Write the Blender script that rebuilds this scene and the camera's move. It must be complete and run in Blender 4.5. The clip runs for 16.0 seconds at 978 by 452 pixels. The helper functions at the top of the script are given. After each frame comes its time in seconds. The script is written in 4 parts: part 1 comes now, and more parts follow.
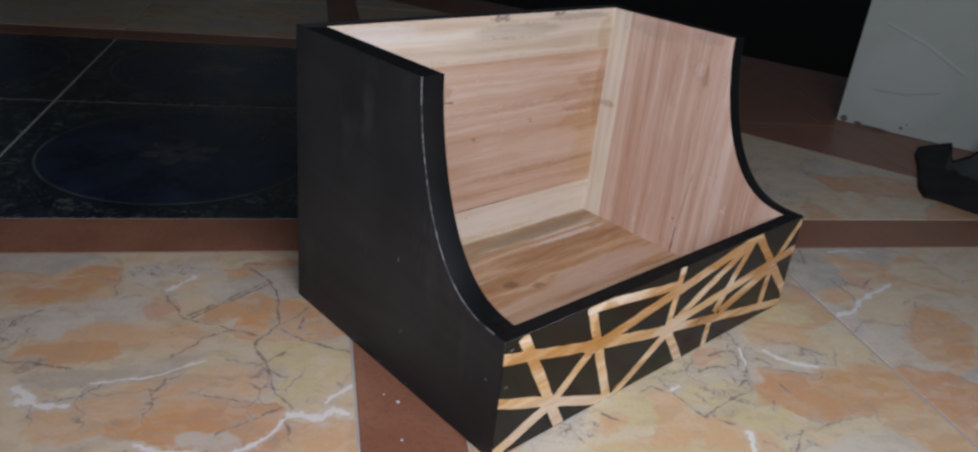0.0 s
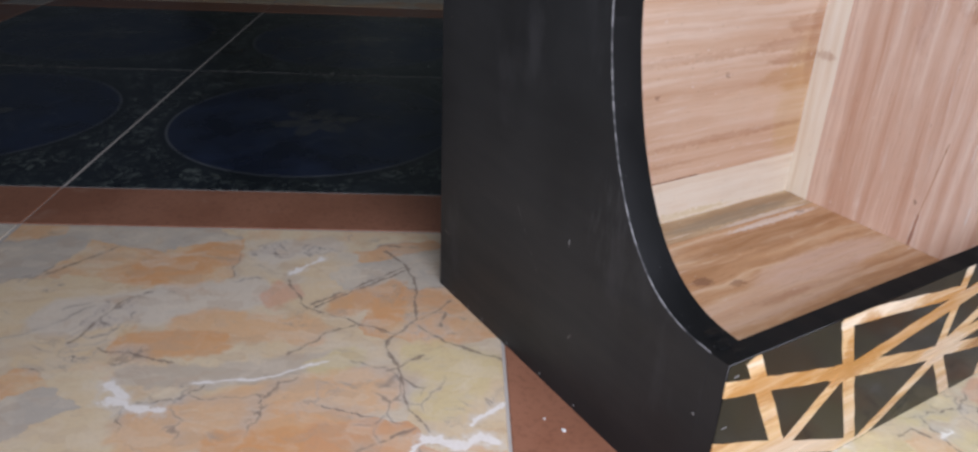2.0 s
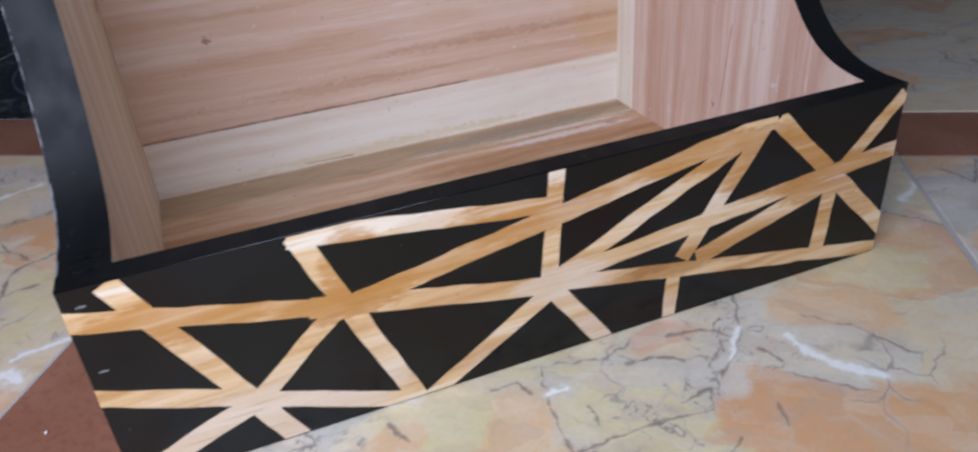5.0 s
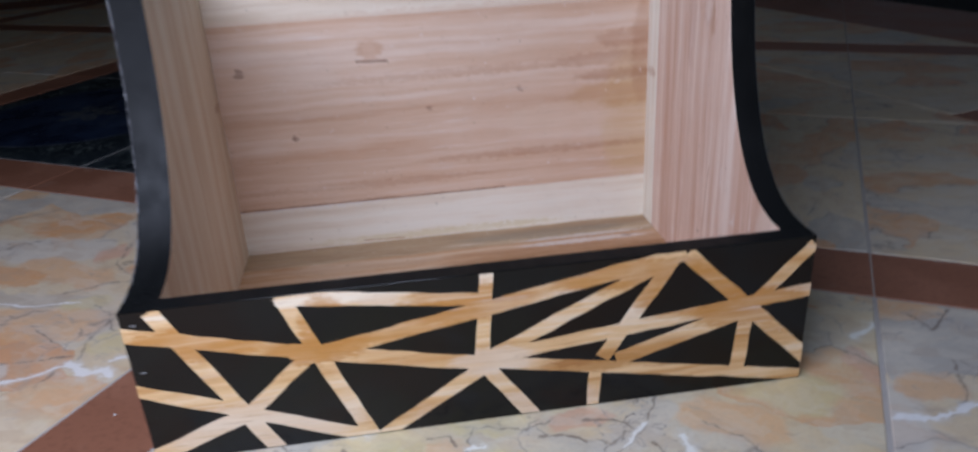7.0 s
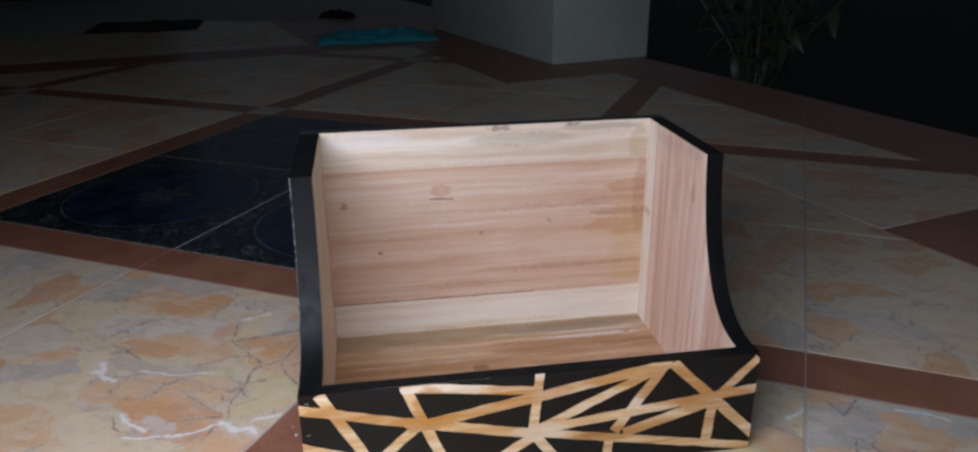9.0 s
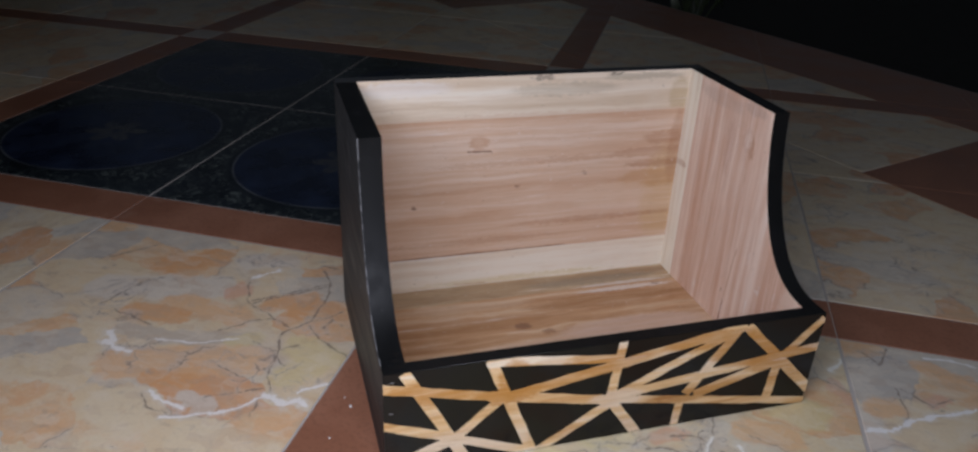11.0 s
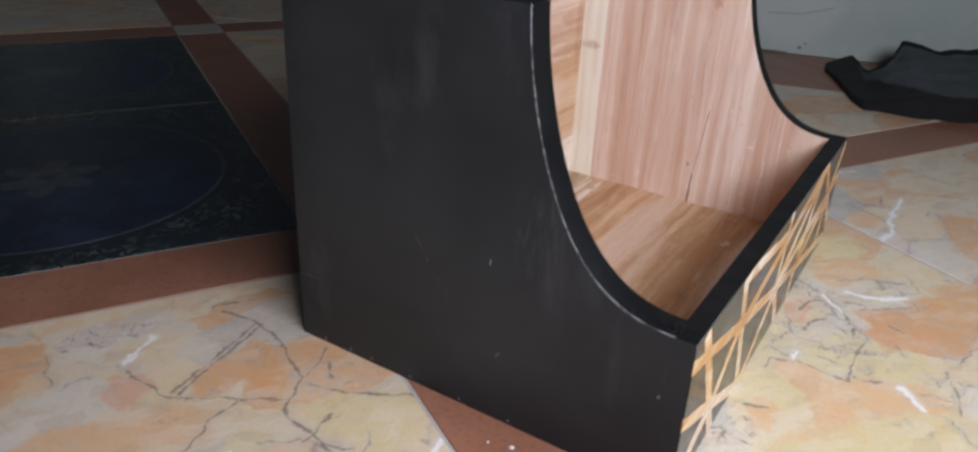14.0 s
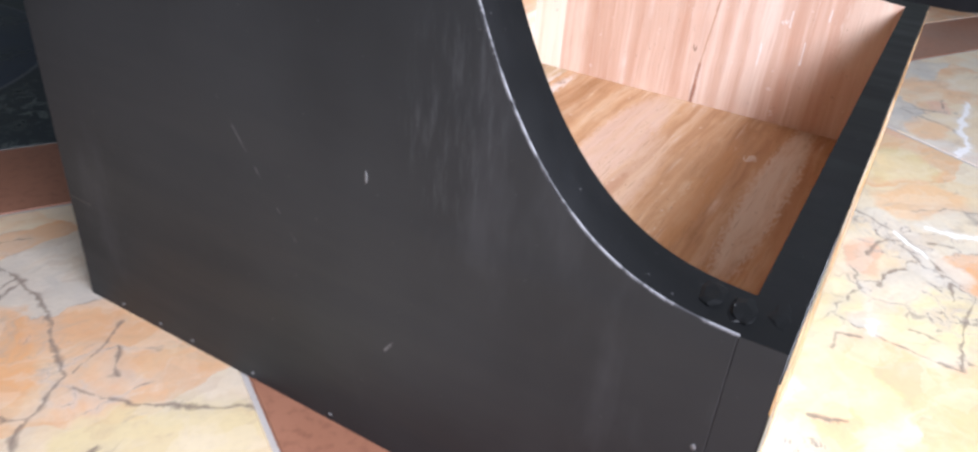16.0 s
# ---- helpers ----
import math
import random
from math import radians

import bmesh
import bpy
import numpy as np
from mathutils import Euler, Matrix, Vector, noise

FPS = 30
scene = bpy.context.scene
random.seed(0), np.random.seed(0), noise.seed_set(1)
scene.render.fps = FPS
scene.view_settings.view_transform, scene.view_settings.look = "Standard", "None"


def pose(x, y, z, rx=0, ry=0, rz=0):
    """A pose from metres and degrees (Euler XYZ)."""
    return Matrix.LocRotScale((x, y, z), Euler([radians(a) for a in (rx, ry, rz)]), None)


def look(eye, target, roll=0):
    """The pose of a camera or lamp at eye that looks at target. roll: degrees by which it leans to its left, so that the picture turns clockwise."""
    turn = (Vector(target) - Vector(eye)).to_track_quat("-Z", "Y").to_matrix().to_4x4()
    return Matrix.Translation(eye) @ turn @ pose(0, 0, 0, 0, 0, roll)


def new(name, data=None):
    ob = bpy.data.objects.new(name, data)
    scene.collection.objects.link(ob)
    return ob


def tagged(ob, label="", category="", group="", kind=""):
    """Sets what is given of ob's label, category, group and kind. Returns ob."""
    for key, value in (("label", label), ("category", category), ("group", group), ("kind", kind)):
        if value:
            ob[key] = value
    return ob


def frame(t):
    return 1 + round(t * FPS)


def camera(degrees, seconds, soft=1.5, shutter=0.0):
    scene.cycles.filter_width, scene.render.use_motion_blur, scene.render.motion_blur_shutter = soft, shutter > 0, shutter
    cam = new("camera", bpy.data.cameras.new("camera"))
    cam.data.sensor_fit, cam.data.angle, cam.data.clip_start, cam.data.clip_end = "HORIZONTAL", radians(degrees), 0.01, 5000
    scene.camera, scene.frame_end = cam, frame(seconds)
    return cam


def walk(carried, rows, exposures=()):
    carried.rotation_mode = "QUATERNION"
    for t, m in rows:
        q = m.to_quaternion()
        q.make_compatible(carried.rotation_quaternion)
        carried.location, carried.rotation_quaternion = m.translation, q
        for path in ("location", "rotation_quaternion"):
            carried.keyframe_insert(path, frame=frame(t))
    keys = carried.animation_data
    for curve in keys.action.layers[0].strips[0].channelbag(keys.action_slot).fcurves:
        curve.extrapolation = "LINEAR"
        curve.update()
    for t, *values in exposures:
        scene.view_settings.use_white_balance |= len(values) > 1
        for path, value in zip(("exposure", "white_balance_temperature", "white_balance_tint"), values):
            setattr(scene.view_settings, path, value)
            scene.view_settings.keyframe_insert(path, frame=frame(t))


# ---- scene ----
cam = camera(64.4, 16.0, 2.4, 0.4)
PATH = [
    (0, (-0.303, -0.284, 0.372), (0.954, 1.016, -0.481), 6.1),
    (0.5, (-0.324, -0.245, 0.362), (0.988, 0.999, -0.492), 8.0),
    (1, (-0.347, -0.205, 0.349), (0.987, 1.026, -0.491), 8.8),
    (1.5, (-0.321, -0.167, 0.333), (0.901, 1.147, -0.551), 6.0),
    (2, (-0.243, -0.176, 0.3), (0.721, 1.33, -0.596), 2.4),
    (2.5, (-0.174, -0.194, 0.28), (0.654, 1.35, -0.684), 0.7),
    (3, (-0.124, -0.215, 0.259), (0.581, 1.37, -0.736), 0.1),
    (3.5, (-0.069, -0.229, 0.249), (0.61, 1.356, -0.764), -0.2),
    (4, (-0.028, -0.241, 0.243), (0.616, 1.335, -0.807), -1.3),
    (4.5, (0.017, -0.251, 0.237), (0.656, 1.359, -0.763), -2.3),
    (4.7, (0.036, -0.256, 0.239), (0.661, 1.349, -0.778), -3.1),
    (6.8, (0.159, -0.339, 0.266), (0.387, 1.464, -0.567), -5.4),
    (7, (0.146, -0.371, 0.291), (0.374, 1.441, -0.523), -3.1),
    (7.5, (0.114, -0.453, 0.351), (0.369, 1.391, -0.381), -1.4),
    (8, (0.088, -0.513, 0.386), (0.389, 1.328, -0.334), -0.8),
    (8.2, (0.079, -0.527, 0.401), (0.367, 1.319, -0.312), -0.6),
    (10.3, (0.03, -0.532, 0.447), (0.425, 1.259, -0.351), 1.4),
    (10.5, (0.007, -0.512, 0.449), (0.464, 1.24, -0.401), 1.9),
    (11, (-0.069, -0.454, 0.452), (0.464, 1.249, -0.45), 2.7),
    (11.5, (-0.129, -0.389, 0.447), (0.644, 1.211, -0.471), 5.6),
    (12, (-0.203, -0.298, 0.399), (0.724, 1.201, -0.548), 5.3),
    (12.5, (-0.235, -0.208, 0.372), (1.024, 1.098, -0.47), 6.2),
    (13, (-0.281, -0.13, 0.344), (1.156, 0.988, -0.483), 6.6),
    (13.5, (-0.302, -0.099, 0.336), (1.257, 0.842, -0.492), 4.5),
    (14, (-0.319, -0.074, 0.305), (1.215, 0.864, -0.57), 2.9),
    (14.5, (-0.278, -0.048, 0.271), (1.273, 0.84, -0.627), 4.0),
    (15, (-0.23, -0.029, 0.245), (1.301, 0.828, -0.714), 4.6),
    (15.5, (-0.19, -0.014, 0.219), (1.32, 0.806, -0.804), 4.7),
    (16, (-0.153, -0.003, 0.205), (1.355, 0.806, -0.829), 4.7),
]
EXPOSURES = [
    (0.0, -0.68, 6500, 10), (1.0, -0.5, 6500, 10), (1.5, -0.4, 6500, 10), (2.0, -0.15, 6450, 10), (2.9, 0.08, 6300, 10), (3.6, -0.1, 6150, 10), (4.5, -0.25, 5700, 10), (7.0, -0.46, 5700, 10), (7.5, -0.42, 5650, 10), (8.0, -0.42, 5850, 10),
    (10.5, -0.64, 6300, 10), (11.3, -0.72, 6400, 10), (12.0, -0.60, 6500, 10), (13.5, -0.27, 6500, 10), (14.0, -0.08, 6450, 10), (14.5, 0.17, 6400, 10), (15.4, 0.66, 6300, 10), (16.0, 0.85, 6250, 10),
]
walk(cam, [(t, look(eye, target, roll)) for t, eye, target, roll in PATH], EXPOSURES)

# ---- night outside, and the torch of the phone, spread along the way it was carried ----
world = bpy.data.worlds.new("night")
world.use_nodes = True
scene.world = world
world.node_tree.nodes["Background"].inputs["Color"].default_value = (0.55, 0.65, 0.8, 1)
world.node_tree.nodes["Background"].inputs["Strength"].default_value = 0.065
torch_data = bpy.data.lights.new("torch", "AREA")
torch_data.shape, torch_data.size, torch_data.size_y = "RECTANGLE", 0.62, 0.24
torch_data.energy, torch_data.color = 8.0, (0.96, 0.98, 1.14)
torch = new("torch", torch_data)
torch.matrix_world = look((-0.14, -0.36, 0.50), (0.34, 0.66, 0.0))


# ---- materials ----
class Nodes:
    """A short way to write node trees."""

    def __init__(self, name):
        self.mat = bpy.data.materials.new(name)
        self.mat.use_nodes = True
        self.tree = self.mat.node_tree
        self.bsdf = self.tree.nodes["Principled BSDF"]

    def node(self, kind, **settings):
        n = self.tree.nodes.new(kind)
        for key, value in settings.items():
            setattr(n, key, value)
        return n

    def put(self, socket, value):
        if isinstance(value, bpy.types.NodeSocket):
            self.tree.links.new(value, socket)
        elif isinstance(value, (tuple, list)) and len(value) == 3 and socket.type == "RGBA":
            socket.default_value = (*value, 1)
        else:
            socket.default_value = value

    def math(self, op, a, b=0.0, clamp=False):
        n = self.node("ShaderNodeMath", operation=op, use_clamp=clamp)
        self.put(n.inputs[0], a)
        self.put(n.inputs[1], b)
        return n.outputs[0]

    def vec(self, op, a, b=(0, 0, 0)):
        n = self.node("ShaderNodeVectorMath", operation=op)
        self.put(n.inputs[0], a)
        self.put(n.inputs[1], b)
        return n.outputs["Value"] if op in ("LENGTH", "DOT_PRODUCT") else n.outputs[0]

    def scale(self, a, k):
        n = self.node("ShaderNodeVectorMath", operation="SCALE")
        self.put(n.inputs[0], a)
        self.put(n.inputs["Scale"], k)
        return n.outputs[0]

    def coords(self, scale=(1, 1, 1), jitter=0.0):
        """The thing's own coordinates, in metres, shifted by chance from piece to piece."""
        p = self.node("ShaderNodeTexCoord").outputs["Object"]
        if jitter:
            r = self.node("ShaderNodeObjectInfo").outputs["Random"]
            c = self.node("ShaderNodeCombineXYZ")
            for k, f in enumerate((jitter, jitter * 1.7, jitter * 2.3)):
                self.put(c.inputs[k], self.math("MULTIPLY", r, f))
            p = self.vec("ADD", p, c.outputs[0])
        return self.vec("MULTIPLY", p, scale) if scale != (1, 1, 1) else p

    def noise(self, p, scale, detail=4.0, rough=0.55, distort=0.0):
        n = self.node("ShaderNodeTexNoise")
        self.put(n.inputs["Vector"], p)
        for key, value in (("Scale", scale), ("Detail", detail), ("Roughness", rough), ("Distortion", distort)):
            self.put(n.inputs[key], value)
        return n.outputs["Fac"]

    def ramp(self, fac, *stops):
        n = self.node("ShaderNodeValToRGB")
        el = n.color_ramp.elements
        while len(el) < len(stops):
            el.new(0.5)
        for e, (at, col) in zip(el, stops):
            e.position = at
            e.color = (*col, 1) if isinstance(col, tuple) else (col, col, col, 1)
        self.put(n.inputs[0], fac)
        return n.outputs[0]

    def band(self, x, lo, hi, a=0.0, b=1.0):
        n = self.node("ShaderNodeMapRange", interpolation_type="SMOOTHSTEP")
        for key, value in zip(("Value", "From Min", "From Max", "To Min", "To Max"), (x, lo, hi, a, b)):
            self.put(n.inputs[key], value)
        return n.outputs[0]

    def mix(self, fac, a, b, how="MIX"):
        n = self.node("ShaderNodeMix", data_type="RGBA", blend_type=how)
        self.put(n.inputs[0], fac)
        self.put(n.inputs[6], a)
        self.put(n.inputs[7], b)
        return n.outputs[2]

    def line(self, p, *points):
        """The distance from a chain of straight pieces."""
        best = None
        for (ax, ay), (bx, by) in zip(points, points[1:]):
            ba = (bx - ax, by - ay, 0)
            pa = self.vec("SUBTRACT", p, (ax, ay, 0))
            h = self.math("MINIMUM", self.math("MAXIMUM", self.math("DIVIDE", self.vec("DOT_PRODUCT", pa, ba), ba[0] ** 2 + ba[1] ** 2), 0.0), 1.0)
            n = self.node("ShaderNodeCombineXYZ")
            self.put(n.inputs[0], self.math("MULTIPLY", h, ba[0]))
            self.put(n.inputs[1], self.math("MULTIPLY", h, ba[1]))
            d = self.vec("LENGTH", self.vec("SUBTRACT", pa, n.outputs[0]))
            best = d if best is None else self.math("MINIMUM", best, d)
        return best

    def after(self, p, value):
        """The same place, to a thousandth of a millimetre, but worked out after the value: keeps long chains from being held all at once."""
        n = self.node("ShaderNodeCombineXYZ")
        self.put(n.inputs[2], self.math("MULTIPLY", value, 1e-6))
        return self.vec("ADD", p, n.outputs[0])

    def blob(self, p, x, y, rx, ry, turn=0.0):
        """1 inside an oval patch, 0 outside, with a soft rim."""
        c, s = math.cos(radians(turn)), math.sin(radians(turn))
        q = self.vec("SUBTRACT", p, (x, y, 0))
        a = self.math("DIVIDE", self.vec("DOT_PRODUCT", q, (c, s, 0)), rx)
        b = self.math("DIVIDE", self.vec("DOT_PRODUCT", q, (-s, c, 0)), ry)
        d = self.math("SQRT", self.math("ADD", self.math("POWER", a, 2.0), self.math("POWER", b, 2.0)))
        return self.band(d, 0.75, 1.15, 1.0, 0.0)

    def bump(self, height, strength, distance):
        n = self.node("ShaderNodeBump")
        self.put(n.inputs["Height"], height)
        n.inputs["Strength"].default_value, n.inputs["Distance"].default_value = strength, distance
        self.put(self.bsdf.inputs["Normal"], n.outputs[0])

    def finish(self, colour, rough=0.5, **extra):
        self.put(self.bsdf.inputs["Base Color"], colour)
        self.put(self.bsdf.inputs["Roughness"], rough)
        for key, value in extra.items():
            self.put(self.bsdf.inputs[key.replace("_", " ")], value)
        return self.mat


def wood_material(name, along, face, pale, mid, dark, contrast=1.0, rough=0.6, jitter=0.0, patches=(), cracks=(), sway_by=0.012):
    """Bare sawn softwood: long grain along an axis, colour bands, dark grain lines and fibres; patches (knots, stains,
    smears, some painted shade or glare) and cracks lie in the two axes of its face.
    """
    m = Nodes(name)
    p = m.coords(jitter=jitter)

    def stretched(across, length):
        k = [across] * 3
        k["xyz".index(along)] = length
        return tuple(k)

    sway = m.node("ShaderNodeTexNoise")
    m.put(sway.inputs["Vector"], m.vec("MULTIPLY", p, stretched(9.0, 4.0)))
    bent = m.vec("ADD", p, m.scale(m.vec("SUBTRACT", sway.outputs["Color"], (0.5, 0.5, 0.5)), sway_by))
    bands = m.band(m.noise(m.vec("MULTIPLY", bent, stretched(70.0, 2.2)), 1.0, 5.0, 0.6), 0.30, 0.70)
    lines = m.noise(m.vec("MULTIPLY", bent, stretched(190.0, 4.0)), 1.0, 4.0, 0.6)
    fibres = m.noise(m.vec("MULTIPLY", p, stretched(900.0, 45.0)), 1.0, 3.0, 0.6)
    col = m.ramp(bands, (0.05, pale), (0.40, mid), (0.70, tuple(0.6 * a + 0.4 * b for a, b in zip(mid, dark))), (1.0, dark))
    col = m.mix(m.math("MULTIPLY", m.band(lines, 0.52, 0.70), 0.42 * contrast), col, dark)
    col = m.mix(m.math("MULTIPLY", m.band(lines, 0.30, 0.44, 1.0, 0.0), 0.40), col, pale)
    q = p
    if face != "xy":
        split = m.node("ShaderNodeSeparateXYZ")
        m.put(split.inputs[0], p)
        join = m.node("ShaderNodeCombineXYZ")
        for k in (0, 1):
            m.put(join.inputs[k], split.outputs["xyz".index(face[k])])
        q = join.outputs[0]
    clean = q
    ragged = m.node("ShaderNodeTexNoise")
    m.put(ragged.inputs["Vector"], m.vec("MULTIPLY", p, stretched(120.0, 40.0)))
    m.put(ragged.inputs["Detail"], 4.0)
    q = m.vec("ADD", q, m.scale(m.vec("MULTIPLY", m.vec("SUBTRACT", ragged.outputs["Color"], (0.5, 0.5, 0.5)), (1, 1, 0)), 0.012))
    for x, y, rx, ry, tint, amount in patches:
        col = m.mix(m.math("MULTIPLY", m.blob(q, x, y, rx, ry), m.band(lines, 0.30, 0.62, amount * 0.55, amount)), col, tint)
    clean = m.vec("ADD", m.scale(clean, 0.85), m.scale(q, 0.15))
    for chain, wide, tint in cracks:
        col = m.mix(m.math("MULTIPLY", m.band(m.line(clean, *chain), wide * 0.4, wide, 1.0, 0.0), 0.85), col, tint)
    warm = m.noise(m.vec("MULTIPLY", bent, stretched(34.0, 1.5)), 1.0, 4.0, 0.62)
    col = m.mix(m.math("MULTIPLY", m.band(warm, 0.53, 0.66), 0.34 * contrast), col, tuple(0.9 * c for c in dark))
    chalk = m.noise(m.vec("MULTIPLY", p, stretched(160.0, 7.0)), 1.0, 5.0, 0.7)
    col = m.mix(m.math("MULTIPLY", m.band(chalk, 0.55, 0.72), m.band(m.noise(p, 24.0, 3.0), 0.42, 0.62, 0.10, 0.50)), col, (0.78, 0.71, 0.65))
    cloud = m.noise(p, 16.0, 4.0)
    col = m.mix(m.band(cloud, 0.50, 0.75, 0.0, 0.28), col, pale)
    col = m.mix(m.math("MULTIPLY", m.band(fibres, 0.56, 0.74), 0.38 * contrast), col, tuple(c * 0.62 for c in dark))
    speck = m.noise(p, 330.0, 2.0)
    col = m.mix(m.math("MULTIPLY", m.band(speck, 0.70, 0.78), 0.6), col, tuple(c * 0.4 for c in dark))
    col = m.mix(m.math("MULTIPLY", m.band(m.noise(p, 210.0, 3.0), 0.68, 0.76), 0.35), col, (0.80, 0.76, 0.72))
    m.bump(m.math("ADD", m.math("MULTIPLY", fibres, 0.6), lines), 0.22, 0.0010)
    return m.finish(col, m.band(lines, 0.2, 0.8, rough - 0.06, rough + 0.14))


RUST, GREY_SMEAR, CHALK, KNOT = (0.36, 0.165, 0.075), (0.34, 0.30, 0.22), (0.74, 0.70, 0.66), (0.16, 0.07, 0.04)
WOOD_BACK = wood_material("rose wood lengthwise", "x", "xz", (0.69, 0.53, 0.41), (0.63, 0.44, 0.31), (0.53, 0.32, 0.195), 0.75, sway_by=0.005, patches=(
    (0.350, 0.100, 0.026, 0.060, (0.56, 0.37, 0.17), 0.55),
    (0.360, 0.155, 0.010, 0.045, RUST, 0.5), (0.346, 0.168, 0.028, 0.007, RUST, 0.45), (0.340, 0.138, 0.040, 0.005, RUST, 0.5), (0.330, 0.152, 0.050, 0.006, RUST, 0.35), (0.330, 0.120, 0.035, 0.012, (0.50, 0.28, 0.12), 0.6), (0.290, 0.105, 0.050, 0.014, (0.66, 0.48, 0.34), 0.7),
    (0.137, 0.174, 0.011, 0.008, (0.52, 0.31, 0.19), 0.75), (0.137, 0.175, 0.005, 0.0035, (0.62, 0.43, 0.30), 0.5), (0.035, 0.162, 0.0045, 0.0035, KNOT, 0.9), (0.070, 0.108, 0.003, 0.0025, KNOT, 0.8),
    (0.200, 0.150, 0.120, 0.003, RUST, 0.3), (0.270, 0.078, 0.100, 0.003, RUST, 0.4), (0.120, 0.062, 0.120, 0.003, RUST, 0.3), (0.180, 0.122, 0.0035, 0.0012, KNOT, 0.6), (0.255, 0.133, 0.0030, 0.0012, KNOT, 0.5),
), cracks=((((0.126, 0.165), (0.150, 0.164)), 0.0011, KNOT), (((0.005, 0.0480), (0.240, 0.0478)), 0.0008, KNOT)))
WOOD_PALE = wood_material("pale wood lengthwise", "x", "xz", (0.79, 0.72, 0.60), (0.74, 0.635, 0.50), (0.61, 0.48, 0.34), 0.45, sway_by=0.006, patches=(
    (0.225, 0.226, 0.060, 0.007, GREY_SMEAR, 0.45), (0.200, 0.239, 0.012, 0.003, (0.12, 0.10, 0.08), 0.7), (0.280, 0.2395, 0.008, 0.002, (0.10, 0.08, 0.06), 0.7), (0.310, 0.236, 0.045, 0.004, GREY_SMEAR, 0.5), (0.355, 0.215, 0.012, 0.02, (0.42, 0.30, 0.14), 0.5),
    (0.190, 0.1985, 0.210, 0.0045, (0.64, 0.48, 0.35), 0.75), (0.080, 0.050, 0.100, 0.006, CHALK, 0.5), (0.060, 0.232, 0.050, 0.008, CHALK, 0.6), (0.180, 0.012, 0.120, 0.003, (0.62, 0.50, 0.26), 0.6),
), cracks=((((0.115, 0.0110), (0.150, 0.0100)), 0.0005, RUST),))
WOOD_SIDE = wood_material("rose wood upright", "z", "yz", (0.74, 0.585, 0.48), (0.65, 0.46, 0.355), (0.54, 0.325, 0.225), 0.85, sway_by=0.004, patches=(
    (0.132, 0.205, 0.009, 0.012, (0.50, 0.32, 0.24), 0.5), (0.132, 0.205, 0.006, 0.008, (0.66, 0.50, 0.40), 0.7), (0.185, 0.230, 0.040, 0.008, (0.44, 0.32, 0.26), 0.40), (0.130, 0.236, 0.020, 0.006, (0.40, 0.29, 0.24), 0.45), (0.160, 0.190, 0.006, 0.030, (0.46, 0.27, 0.20), 0.5), (0.128, 0.046, 0.002, 0.002, KNOT, 0.9), (0.075, 0.075, 0.002, 0.002, CHALK, 0.9),
    (0.028, 0.080, 0.014, 0.030, (0.74, 0.62, 0.50), 0.7), (0.125, 0.200, 0.004, 0.012, RUST, 0.5),
), cracks=((((0.1240, 0.006), (0.1232, 0.020)), 0.0019, (0.22, 0.07, 0.035)), (((0.1232, 0.020), (0.1225, 0.036)), 0.0013, (0.28, 0.10, 0.05)), (((0.1225, 0.036), (0.1160, 0.100)), 0.0006, (0.42, 0.22, 0.13)), (((0.060, 0.050), (0.060, 0.064)), 0.0007, CHALK), (((0.072, 0.072), (0.072, 0.082)), 0.0006, CHALK), (((0.086, 0.044), (0.086, 0.058)), 0.0007, CHALK), (((0.050, 0.080), (0.050, 0.087)), 0.0006, CHALK), (((0.096, 0.092), (0.096, 0.106)), 0.0005, CHALK)))
WOOD_TAN = wood_material("pale wood upright", "z", "yz", (0.84, 0.79, 0.68), (0.79, 0.71, 0.58), (0.64, 0.50, 0.35), 0.4, sway_by=0.004, patches=((0.240, 0.140, 0.010, 0.004, RUST, 0.5),))
WOOD_BASE = wood_material("base wood lengthwise", "x", "xy", (0.63, 0.47, 0.32), (0.53, 0.325, 0.175), (0.36, 0.185, 0.08), 1.0, patches=(
    # the narrow brown patch at y 0.020 paints the front board's shadow
    (0.260, 0.044, 0.110, 0.011, (0.73, 0.68, 0.61), 0.9), (0.250, 0.020, 0.110, 0.005, (0.52, 0.33, 0.20), 0.6), (0.230, 0.076, 0.090, 0.008, (0.50, 0.265, 0.11), 0.7), (0.270, 0.192, 0.095, 0.013, (0.34, 0.175, 0.075), 0.75), (0.120, 0.205, 0.070, 0.008, (0.60, 0.44, 0.30), 0.6),
    (0.280, 0.140, 0.085, 0.017, (0.63, 0.47, 0.38), 0.75), (0.190, 0.120, 0.110, 0.018, (0.60, 0.43, 0.32), 0.6), (0.165, 0.161, 0.009, 0.006, KNOT, 0.7), (0.188, 0.148, 0.007, 0.005, KNOT, 0.6), (0.205, 0.117, 0.030, 0.004, RUST, 0.45),
    (0.300, 0.210, 0.060, 0.0040, CHALK, 0.75), (0.338, 0.212, 0.006, 0.003, KNOT, 0.6), (0.298, 0.064, 0.005, 0.003, CHALK, 0.8), (0.100, 0.090, 0.050, 0.010, (0.66, 0.52, 0.38), 0.6),
), cracks=((((0.250, 0.120), (0.340, 0.1185)), 0.0008, CHALK),))
